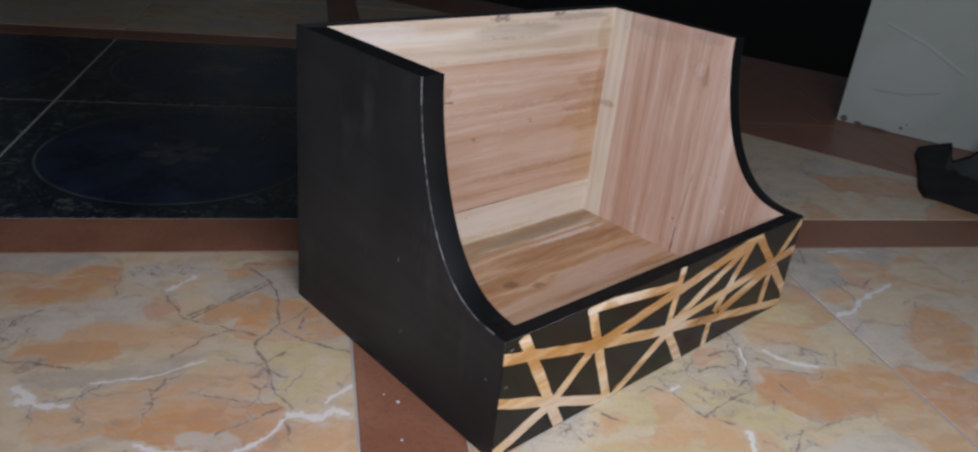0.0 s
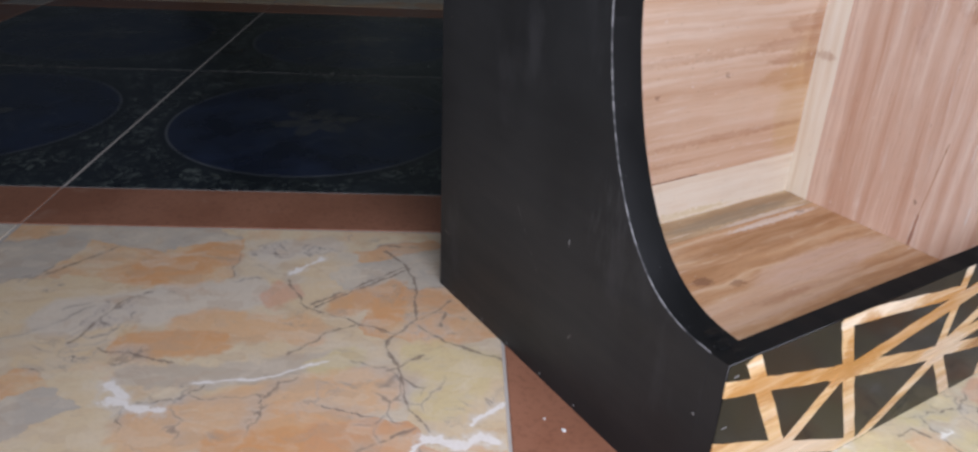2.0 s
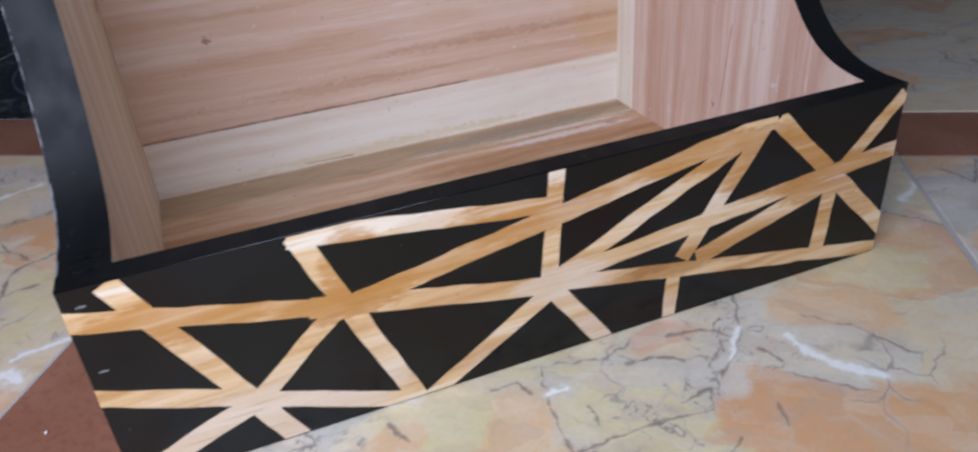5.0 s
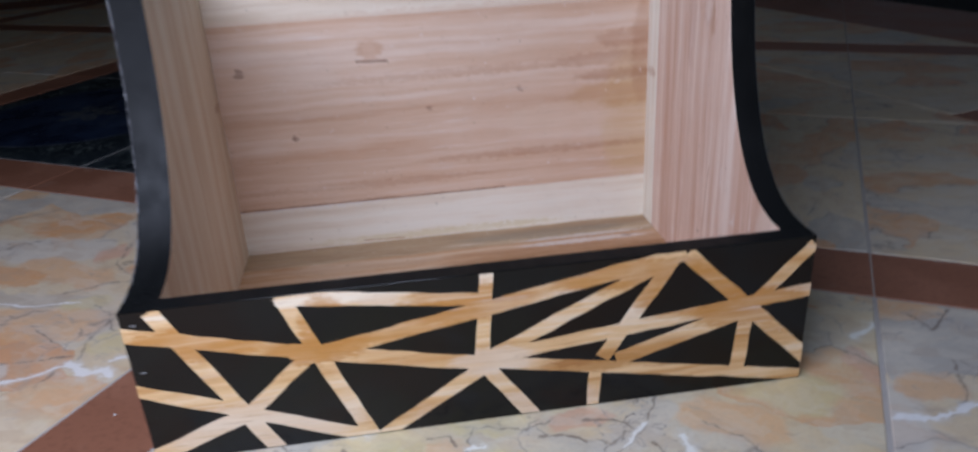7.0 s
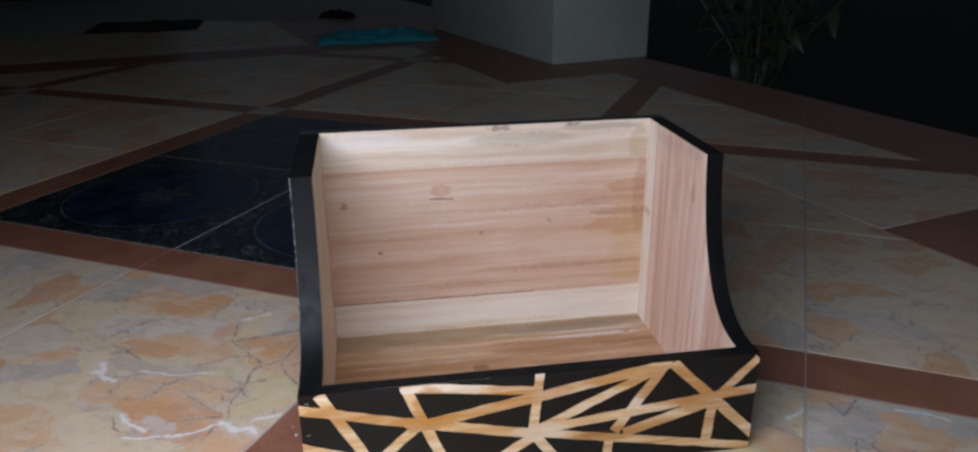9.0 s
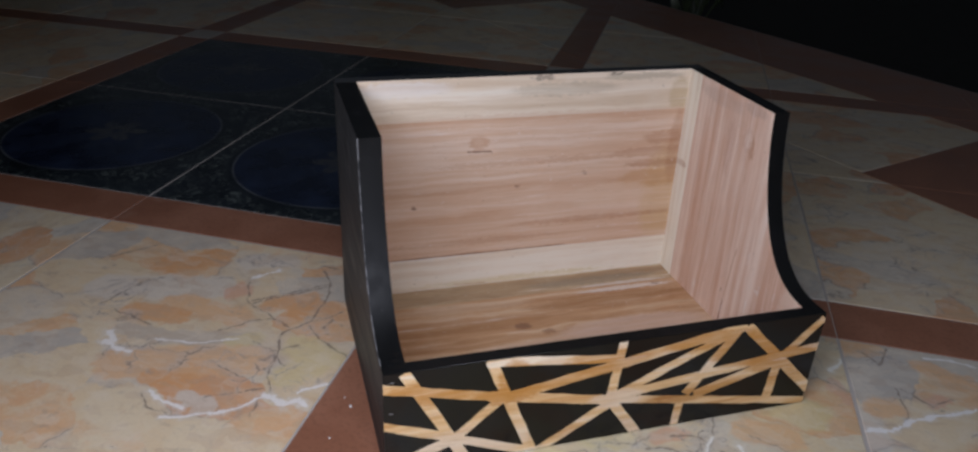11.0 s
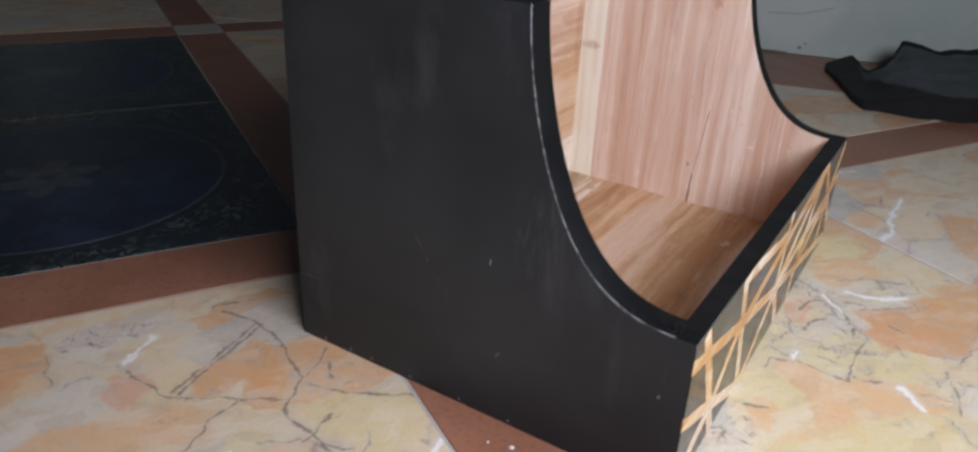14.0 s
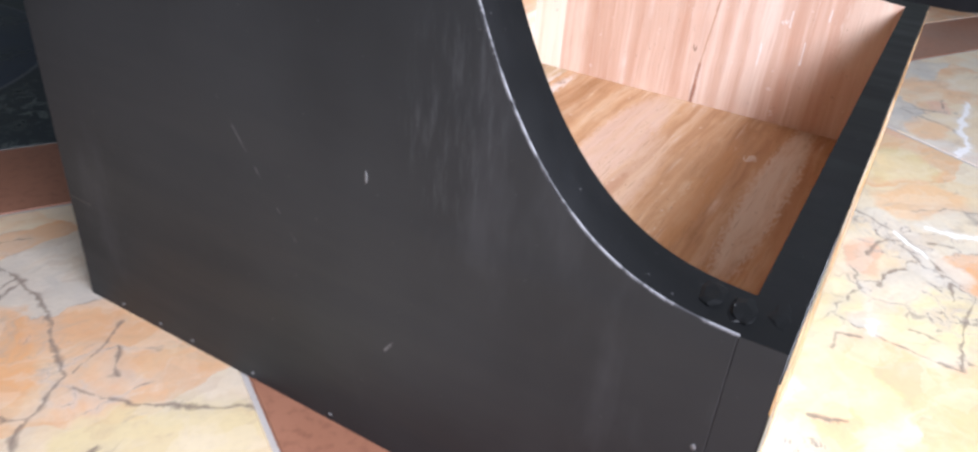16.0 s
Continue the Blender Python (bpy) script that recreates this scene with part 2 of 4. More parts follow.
# dark brown colour stands for the shade behind the front board
WOOD_SHADE = wood_material("inner front wood browned as shade", "x", "xz", (0.46, 0.27, 0.16), (0.38, 0.20, 0.105), (0.26, 0.125, 0.06), 0.8)
WOOD_REAR = wood_material("khaki base wood", "x", "xy", (0.56, 0.45, 0.31), (0.48, 0.345, 0.205), (0.34, 0.22, 0.12), 0.9, patches=((0.270, 0.232, 0.080, 0.008, (0.27, 0.235, 0.175), 0.75), (0.300, 0.220, 0.060, 0.003, CHALK, 0.6)))
# the pale blush is light wood plus torch glare painted on the lower lines
AMBER, BLUSH_GLARE = (0.50, 0.235, 0.055), (0.74, 0.59, 0.44)
WOOD_LINE = wood_material("varnished wood line", "x", "xz", (0.86, 0.74, 0.57), (0.76, 0.52, 0.27), (0.50, 0.24, 0.06), 1.2, 0.20, patches=(
    (0.035, 0.074, 0.045, 0.012, AMBER, 0.95), (0.140, 0.072, 0.050, 0.012, AMBER, 0.95), (0.100, 0.075, 0.014, 0.020, AMBER, 0.95), (0.310, 0.070, 0.040, 0.016, AMBER, 0.95),
    (0.345, 0.055, 0.040, 0.014, AMBER, 0.95), (0.180, 0.080, 0.045, 0.012, AMBER, 0.95), (0.250, 0.030, 0.035, 0.006, (0.42, 0.20, 0.05), 0.7), (0.095, 0.062, 0.030, 0.010, AMBER, 0.95),
    (0.270, 0.085, 0.050, 0.010, AMBER, 0.95), (0.190, 0.040, 0.026, 0.010, BLUSH_GLARE, 0.7), (0.060, 0.016, 0.060, 0.018, BLUSH_GLARE, 0.8), (0.200, 0.008, 0.060, 0.010, BLUSH_GLARE, 0.7), (0.130, 0.088, 0.012, 0.005, BLUSH_GLARE, 0.6), (0.300, 0.0255, 0.020, 0.003, (0.36, 0.15, 0.04), 0.6), (0.236, 0.0325, 0.014, 0.003, (0.33, 0.14, 0.04), 0.7),
), sway_by=0.006)


def black_paint(name="black satin paint", k=1.0, rough_from=0.46, rough_to=0.60, gloss=0.25, marks=False):
    m = Nodes(name)
    p = m.coords()
    cloud = m.noise(p, 7.0, 5.0)
    streak = m.noise(m.vec("MULTIPLY", p, (60, 9, 60)), 1.0, 4.0)
    speck = m.noise(p, 420.0, 2.0)
    rub = m.noise(m.vec("MULTIPLY", p, (20, 20, 7)), 1.0, 5.0, 0.65)
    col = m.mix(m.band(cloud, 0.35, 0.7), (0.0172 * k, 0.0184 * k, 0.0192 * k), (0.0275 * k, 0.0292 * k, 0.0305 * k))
    col = m.mix(m.band(rub, 0.58, 0.75, 0.0, 0.5), col, (0.046 * k, 0.047 * k, 0.050 * k))
    col = m.mix(m.math("MULTIPLY", m.band(speck, 0.72, 0.78), 0.5), col, (0.10, 0.10, 0.10))
    split = m.node("ShaderNodeSeparateXYZ")
    m.put(split.inputs[0], p)
    face = m.node("ShaderNodeCombineXYZ")
    m.put(face.inputs[0], split.outputs[0])
    m.put(face.inputs[1], split.outputs[2])
    if marks:
        flank = m.node("ShaderNodeCombineXYZ")
        m.put(flank.inputs[0], split.outputs[1])
        m.put(flank.inputs[1], split.outputs[2])
        at = flank.outputs[0]
        broken = m.band(m.noise(p, 130.0, 3.0, 0.6), 0.45, 0.60)
        scratch = m.band(m.line(at, (0.178, 0.118), (0.162, 0.094), (0.143, 0.067)), 0.0001, 0.0006, 0.4, 0.0)
        scratch = m.math("MAXIMUM", scratch, m.band(m.line(at, (0.251, 0.075), (0.252, 0.039), (0.256, 0.003)), 0.0002, 0.0009, 0.8, 0.0))
        scratch = m.math("MAXIMUM", scratch, m.band(m.line(at, (0.111, 0.044), (0.108, 0.048)), 0.0002, 0.0008, 0.8, 0.0))
        col = m.mix(m.math("MULTIPLY", scratch, broken), col, (0.20, 0.20, 0.20))
        chalky = m.noise(m.vec("MULTIPLY", p, (1, 330, 60)), 1.0, 4.0, 0.7)
        rubbed = m.math("MAXIMUM", m.blob(at, 0.090, 0.128, 0.016, 0.030), m.blob(at, 0.004, 0.074, 0.009, 0.016))
        col = m.mix(m.math("MULTIPLY", rubbed, m.band(chalky, 0.45, 0.75, 0.0, 0.22)), col, (0.14, 0.145, 0.15))
    ragged = m.node("ShaderNodeTexNoise")
    m.put(ragged.inputs["Vector"], p)
    m.put(ragged.inputs["Scale"], 150.0)
    q = m.vec("ADD", face.outputs[0], m.scale(m.vec("MULTIPLY", m.vec("SUBTRACT", ragged.outputs["Color"], (0.5, 0.5, 0.5)), (1, 1, 0)), 0.012))
    glue = m.math("MAXIMUM", m.blob(q, 0.150, 0.008, 0.022, 0.007), m.blob(q, 0.022, 0.006, 0.020, 0.006))
    m.bump(m.math("ADD", streak, m.math("ADD", m.math("MULTIPLY", speck, 0.4), m.math("MULTIPLY", glue, m.math("MULTIPLY", ragged.outputs["Fac"], 3.0)))), 0.12, 0.0006)
    rough = m.band(streak, 0.3, 0.7, rough_from, rough_to)
    n = m.node("ShaderNodeMix", data_type="FLOAT")
    m.put(n.inputs[0], glue)
    m.put(n.inputs[2], rough)
    m.put(n.inputs[3], 0.08)
    return m.finish(col, n.outputs[0], Specular_IOR_Level=gloss)


# side black lightened in colour to make up for little light reaching the sides
BLACK = black_paint("black satin paint", 1.45)
BLACK_FLANK = black_paint("black satin paint, scratched", 1.45, marks=True)
# glossy front; its black is darkened to offset the lamp facing it
BLACK_FRONT = black_paint("black gloss front paint, darkened against the lamp", 0.20, 0.12, 0.24, 0.34)
# board edges get a darker, less glossy black than the side boards
BLACK_EDGE = black_paint("darker black paint on the board edges", 0.25, gloss=0.17)


# grey of rubbed paint, also standing for the highlight on the edge
def worn_glint_material():
    m = Nodes("rubbed paint edge with painted highlight")
    p = m.coords()
    n = m.noise(p, 160.0, 4.0, 0.7)
    return m.finish(m.mix(m.band(n, 0.42, 0.6), (0.022, 0.022, 0.024), (0.20, 0.20, 0.205)), 0.6)


WORN_GLINT = worn_glint_material()


ORANGE, ROSE, PEACH, STRAW = (0.60, 0.325, 0.15), (0.60, 0.36, 0.25), (0.64, 0.405, 0.225), (0.60, 0.51, 0.29)
CREAM, ASH, SILVER = (0.63, 0.54, 0.385), (0.46, 0.41, 0.345), (0.58, 0.54, 0.475)


def marble_material(name, fields=(), cracks=(), veins=(), nests=(), jitter=0.0, cast=(1.10, 1.10, 1.10)):
    """A printed tile: broken fields of cream, ochre, orange and grey, dark cracks, white veins.
    Fields are chains with a width and a tint, cracks chains, veins chains with a width, nests ovals full of fine dark curls."""
    m = Nodes(name)
    p0 = m.coords(jitter=jitter)

    def warp(scale, detail):
        n = m.node("ShaderNodeTexNoise")
        m.put(n.inputs["Vector"], p0)
        m.put(n.inputs["Scale"], scale)
        m.put(n.inputs["Detail"], detail)
        m.put(n.inputs["Roughness"], 0.6)
        return m.vec("MULTIPLY", m.vec("SUBTRACT", n.outputs["Color"], (0.5, 0.5, 0.5)), (1, 1, 0))

    broad, close = warp(9.0, 4.0), warp(60.0, 6.0)
    fine = m.vec("ADD", p0, m.scale(close, 0.011))
    bent = m.vec("ADD", m.vec("ADD", p0, m.scale(close, 0.014)), m.scale(broad, 0.085))
    soft = m.vec("ADD", m.vec("ADD", p0, m.scale(close, 0.026)), m.scale(broad, 0.026))
    cells = m.node("ShaderNodeTexVoronoi", feature="F1")
    rims = m.node("ShaderNodeTexVoronoi", feature="DISTANCE_TO_EDGE")
    for v in (cells, rims):
        m.put(v.inputs["Vector"], m.vec("MULTIPLY", bent, (0.8, 1.25, 1.0)))
        m.put(v.inputs["Scale"], 13.0)
    tone = m.noise(p0, 24.0, 6.0, 0.65, 0.8)
    pick = m.math("ADD", m.vec("DOT_PRODUCT", cells.outputs["Color"], (0.7, 0.2, 0.1)), m.math("MULTIPLY", m.math("SUBTRACT", tone, 0.5), 0.6))
    col = m.ramp(pick, (0.08, (0.45, 0.42, 0.37)), (0.25, (0.58, 0.52, 0.42)), (0.42, (0.62, 0.50, 0.33)), (0.58, CREAM), (0.72, (0.62, 0.41, 0.24)), (0.90, (0.58, 0.32, 0.17)))
    mottle = m.noise(bent, 46.0, 7.0, 0.68, 0.6)
    smear = m.noise(m.vec("MULTIPLY", soft, (20, 90, 1)), 1.0, 5.0, 0.6)
    spot = soft
    for tint in (CREAM, SILVER, ASH, STRAW, PEACH, ORANGE, ROSE):
        near = None
        for chain, wide, own in fields:
            if own is tint:
                d = m.math("DIVIDE", m.line(spot, *chain), wide)
                near = d if near is None else m.math("MINIMUM", near, d)
        if near is not None:
            col = m.mix(m.band(near, 0.70, 1.10, 0.8, 0.0), col, tint)
            spot = m.after(soft, near)
    col = m.mix(m.band(mottle, 0.50, 0.68, 0.0, 0.28), col, (0.67, 0.60, 0.50))
    col = m.mix(m.band(mottle, 0.32, 0.46, 0.32, 0.0), col, (0.44, 0.31, 0.20))
    col = m.mix(m.band(smear, 0.53, 0.70, 0.0, 0.36), col, (0.63, 0.56, 0.46))
    col = m.mix(m.band(smear, 0.30, 0.45, 0.30, 0.0), col, (0.50, 0.34, 0.21))
    smudge = m.noise(m.vec("MULTIPLY", bent, (26, 48, 1)), 1.0, 6.0, 0.7)
    col = m.mix(m.band(smudge, 0.56, 0.70, 0.0, 0.62), col, (0.35, 0.30, 0.25))
    col = m.mix(m.band(smudge, 0.28, 0.40, 0.45, 0.0), col, (0.69, 0.63, 0.53))
    crystal = m.node("ShaderNodeTexVoronoi", feature="F1")
    m.put(crystal.inputs["Vector"], m.vec("MULTIPLY", fine, (0.7, 1.5, 1.0)))
    m.put(crystal.inputs["Scale"], 75.0)
    chip = m.vec("DOT_PRODUCT", crystal.outputs["Color"], (0.5, 0.3, 0.2))
    col = m.mix(m.band(chip, 0.62, 0.70, 0.0, 0.24), col, (0.66, 0.59, 0.48))
    col = m.mix(m.band(chip, 0.26, 0.34, 0.28, 0.0), col, (0.47, 0.36, 0.26))
    gate = m.band(m.noise(p0, 13.0, 3.0), 0.50, 0.60)
    rag = m.noise(p0, 240.0, 3.0, 0.6)
    col = m.mix(m.math("MULTIPLY", m.band(rims.outputs["Distance"], 0.0, 0.10, 0.40, 0.0), gate), col, (0.43, 0.40, 0.37))
    col = m.mix(m.math("MULTIPLY", m.band(rims.outputs["Distance"], 0.0, m.band(rag, 0.35, 0.65, 0.003, 0.018), 0.75, 0.0), gate), col, (0.17, 0.14, 0.12))
    net = m.node("ShaderNodeTexVoronoi", feature="DISTANCE_TO_EDGE")
    m.put(net.inputs["Vector"], bent)
    m.put(net.inputs["Scale"], 37.0)
    patchy = m.band(m.noise(p0, 11.0, 4.0, 0.6), 0.57, 0.66)
    col = m.mix(m.math("MULTIPLY", patchy, m.band(net.outputs["Distance"], 0.0, 0.16, 0.35, 0.0)), col, (0.50, 0.47, 0.44))
    col = m.mix(m.math("MULTIPLY", patchy, m.band(net.outputs["Distance"], 0.0, 0.035, 0.6, 0.0)), col, (0.17, 0.14, 0.12))
    squiggle = m.noise(fine, 44.0, 3.0, 0.5, 1.2)
    curls = m.band(m.noise(p0, 17.0, 3.0, 0.6), 0.60, 0.68, 0.0, 0.8)
    for x, y, rx, ry in nests:
        curls = m.math("MAXIMUM", curls, m.blob(soft, x, y, rx, ry))
    crease = m.math("ABSOLUTE", m.math("SUBTRACT", squiggle, 0.5))
    col = m.mix(m.math("MULTIPLY", curls, m.band(crease, 0.0, 0.09, 0.45, 0.0)), col, (0.47, 0.43, 0.40))
    col = m.mix(m.math("MULTIPLY", curls, m.band(m.math("DIVIDE", crease, m.band(m.noise(p0, 95.0, 2.0), 0.40, 0.66, 0.15, 1.5)), 0.003, 0.014, 0.72, 0.0)), col, (0.16, 0.135, 0.12))
    thick = m.noise(p0, 85.0, 4.0)
    dark = None
    at = fine
    for k, chain in enumerate(cracks):
        d = m.line(at, *chain)
        dark = d if dark is None else m.math("MINIMUM", dark, d)
        if k % 4 == 3:
            at = m.after(fine, dark)
    if dark is not None:
        reach = m.math("MULTIPLY", m.band(thick, 0.36, 0.68, 0.0005, 0.0022), m.band(rag, 0.30, 0.62, 0.4, 1.35))
        col = m.mix(m.math("MULTIPLY", m.math("SUBTRACT", 1.0, m.math("DIVIDE", dark, 0.006, clamp=True)), m.band(mottle, 0.40, 0.60, 0.10, 0.45)), col, (0.44, 0.39, 0.33))
        col = m.mix(m.math("MULTIPLY", m.math("SUBTRACT", 1.0, m.math("DIVIDE", dark, reach, clamp=True)), m.band(thick, 0.30, 0.55, 0.45, 0.88)), col, (0.18, 0.14, 0.115))
    white = None
    for chain, wide in veins:
        d = m.math("DIVIDE", m.line(at if white is None else m.after(fine, white), *chain), wide)
        white = d if white is None else m.math("MINIMUM", white, d)
    if white is not None:
        wave = m.math("MULTIPLY", m.band(thick, 0.30, 0.66, 0.35, 1.45), m.band(rag, 0.30, 0.65, 0.6, 1.3))
        col = m.mix(m.band(m.math("DIVIDE", white, wave), 1.2, 2.6, 0.40, 0.0), col, (0.62, 0.60, 0.56))
        col = m.mix(m.math("MULTIPLY", m.band(m.math("DIVIDE", white, wave), 0.5, 1.2, 1.0, 0.0), 0.88), col, (0.78, 0.77, 0.75))
    grain = m.noise(p0, 330.0, 3.0)
    col = m.mix(m.band(grain, 0.4, 0.75, 0.0, 0.14), col, (0.36, 0.29, 0.22))
    m.bump(m.noise(p0, 40.0, 2.0), 0.05, 0.002)
    return m.finish(m.vec("MULTIPLY", col, cast), m.band(tone, 0.3, 0.7, 0.30, 0.42))


# the three tiles beside the bin, each with its own cut of the print
FIELDS_A = (
    (((-0.100, 0.060), (0.011, 0.092)), 0.024, SILVER), (((-0.062, 0.117), (-0.023, 0.150)), 0.022, ORANGE), (((0.019, 0.154), (0.060, 0.170)), 0.016, SILVER),
    (((-0.010, 0.055), (0.060, 0.050)), 0.020, PEACH), (((-0.040, 0.032), (0.002, 0.033)), 0.017, ORANGE), (((0.036, 0.090), (0.040, 0.098)), 0.014, ROSE),
    (((-0.030, 0.000), (0.042, 0.000), (0.085, 0.018)), 0.013, ASH), (((0.000, -0.052), (0.048, -0.034), (0.112, -0.014)), 0.026, PEACH), (((0.040, -0.062), (0.075, -0.056)), 0.012, ORANGE),
    (((0.095, 0.020), (0.082, 0.006)), 0.014, STRAW), (((0.085, 0.080), (0.117, 0.102), (0.118, 0.070)), 0.014, ORANGE), (((0.146, 0.022), (0.180, 0.010), (0.160, -0.022)), 0.022, STRAW),
    (((0.026, -0.101), (0.060, -0.115)), 0.024, CREAM), (((0.083, -0.074), (0.110, -0.082)), 0.011, SILVER), (((0.169, -0.090), (0.181, -0.082)), 0.010, PEACH), (((0.120, -0.120), (0.180, -0.130)), 0.026, CREAM),
)
CRACKS_A1 = (
    ((0.040, 0.115), (0.056, 0.081), (0.065, 0.074), (0.101, 0.056), (0.124, 0.046), (0.119, 0.030), (0.130, 0.006), (0.137, -0.029), (0.151, -0.050)),
    ((0.063, 0.081), (0.091, 0.105), (0.125, 0.137)), ((0.109, 0.161), (0.125, 0.137), (0.134, 0.113), (0.135, 0.087), (0.138, 0.063), (0.124, 0.046)),
    ((0.058, 0.020), (0.076, 0.043), (0.096, 0.056)), ((0.161, 0.088), (0.141, 0.063)), ((0.141, 0.055), (0.157, 0.038), (0.175, 0.029), (0.199, 0.017)),
)
CRACKS_A2 = (
    ((0.154, 0.056), (0.157, 0.072)), ((-0.082, 0.031), (-0.069, 0.079), (-0.054, 0.094)), ((0.142, -0.048), (0.101, -0.071)), ((0.045, -0.084), (0.062, -0.098), (0.081, -0.101)),
    ((-0.137, 0.116), (-0.100, 0.161)), ((0.123, 0.005), (0.145, 0.023)), ((0.102, 0.171), (0.132, 0.167)), ((0.147, -0.061), (0.150, -0.083)), ((-0.011, 0.011), (-0.063, 0.025)), ((0.066, 0.078), (0.128, 0.134)),
)
VEINS_A = (
    (((0.078, -0.107), (0.101, -0.097), (0.125, -0.085), (0.140, -0.070), (0.149, -0.057)), 0.0016), (((0.149, -0.055), (0.170, -0.061), (0.178, -0.053), (0.189, -0.057)), 0.0032), (((0.040, 0.123), (0.058, 0.146)), 0.0024),
    (((0.175, -0.043), (0.185, -0.032), (0.195, -0.025)), 0.0018), (((-0.036, -0.025), (-0.017, -0.033), (-0.003, -0.032)), 0.0034), (((-0.042, -0.010), (-0.028, -0.024)), 0.0036), (((0.008, -0.009), (0.046, -0.004), (0.085, 0.015)), 0.0009), (((0.050, -0.078), (0.065, -0.085), (0.090, -0.091)), 0.0022),
)
MARBLE_A = marble_material("printed marble tile, first cut", FIELDS_A, CRACKS_A1 + CRACKS_A2, VEINS_A, ((0.030, 0.160, 0.040, 0.012), (0.148, 0.060, 0.020, 0.018), (-0.070, 0.045, 0.016, 0.040)), cast=(1.13, 1.08, 1.03))
FIELDS_B = (
    (((-0.029, -0.060), (-0.037, -0.095)), 0.014, PEACH), (((0.025, -0.008), (0.039, 0.000)), 0.010, ROSE), (((-0.027, -0.031), (-0.004, -0.015)), 0.014, STRAW), (((-0.010, -0.095), (0.020, -0.115)), 0.018, PEACH),
    (((0.003, -0.060), (0.035, -0.058)), 0.020, STRAW), (((0.100, 0.024), (0.130, 0.020)), 0.020, PEACH), (((0.072, 0.022), (0.058, -0.032)), 0.013, SILVER), (((0.130, -0.058), (0.180, -0.054)), 0.028, ORANGE),
    (((-0.128, -0.083), (-0.149, -0.093)), 0.022, SILVER), (((0.014, -0.087), (0.053, -0.087)), 0.014, STRAW), (((-0.074, -0.062), (-0.055, -0.069)), 0.022, STRAW), (((-0.092, -0.088), (-0.079, -0.079)), 0.010, PEACH),
    (((0.181, 0.112), (0.190, 0.088)), 0.010, ROSE), (((0.100, 0.080), (0.150, 0.060)), 0.024, STRAW), (((-0.090, -0.140), (0.000, -0.155)), 0.036, STRAW), (((0.060, -0.150), (0.130, -0.130)), 0.026, SILVER),
)
CRACKS_B = (
    ((-0.021, -0.052), (-0.014, -0.072), (-0.008, -0.083), (0.000, -0.078), (0.021, -0.065)), ((0.000, -0.082), (0.003, -0.090), (0.013, -0.095)), ((-0.002, -0.055), (0.002, -0.067)), ((-0.046, -0.049), (-0.037, -0.044), (-0.029, -0.049)),
    ((0.032, -0.006), (0.042, 0.000), (0.057, 0.002), (0.067, -0.007)), ((0.069, 0.036), (0.068, -0.002), (0.056, -0.033)), ((0.021, -0.065), (0.050, -0.054), (0.050, -0.041), (0.037, -0.051)), ((0.040, -0.022), (0.026, -0.021), (0.013, -0.027)),
    ((0.075, -0.012), (0.084, -0.021)), ((0.059, -0.069), (0.053, -0.080)), ((0.076, -0.047), (0.079, -0.059)), ((-0.129, -0.078), (-0.117, -0.086), (-0.127, -0.091)), ((-0.088, -0.072), (-0.079, -0.082)), ((0.064, -0.106), (0.029, -0.139)),
)
VEINS_B = (
    (((0.090, 0.000), (0.097, -0.014), (0.106, -0.021), (0.123, -0.027)), 0.0026), (((-0.091, -0.059), (-0.083, -0.056)), 0.0026), (((-0.021, -0.050), (-0.014, -0.045)), 0.0014), (((0.018, -0.104), (0.013, -0.125)), 0.0026), (((0.181, 0.136), (0.196, 0.157)), 0.0028), (((0.068, 0.004), (0.060, -0.020)), 0.0012),
)
MARBLE_B = marble_material("printed marble tile, second cut", FIELDS_B, CRACKS_B, VEINS_B, ((0.058, 0.000, 0.024, 0.030), (0.036, -0.056, 0.026, 0.022), (-0.122, -0.085, 0.030, 0.014), (0.046, -0.122, 0.022, 0.020), (0.180, 0.186, 0.026, 0.012)), cast=(1.08, 1.09, 1.03))
FIELDS_C = (
    (((-0.085, 0.040), (-0.125, -0.010)), 0.030, ORANGE), (((-0.190, 0.070), (-0.190, 0.020)), 0.020, SILVER), (((-0.120, 0.163), (-0.096, 0.153)), 0.018, PEACH), (((-0.179, 0.087), (-0.160, 0.093)), 0.013, PEACH), (((-0.124, 0.108), (-0.114, 0.116)), 0.009, ROSE), (((-0.040, 0.130), (0.060, 0.120)), 0.030, CREAM),
)
CRACKS_C = (((-0.176, 0.176), (-0.162, 0.159), (-0.150, 0.190)), ((-0.155, 0.123), (-0.152, 0.087), (-0.162, 0.063)), ((-0.150, 0.124), (-0.128, 0.105), (-0.104, 0.122)))
VEINS_C = ((((-0.193, 0.052), (-0.170, 0.058), (-0.148, 0.080), (-0.116, 0.096), (-0.088, 0.110)), 0.0022), (((-0.116, 0.185), (-0.087, 0.188), (-0.069, 0.182)), 0.0014))
MARBLE_C = marble_material("printed marble tile, third cut", FIELDS_C, CRACKS_C, VEINS_C, ((-0.160, 0.170, 0.030, 0.014),))
MARBLE = marble_material("printed marble tile, any cut", jitter=6.0)


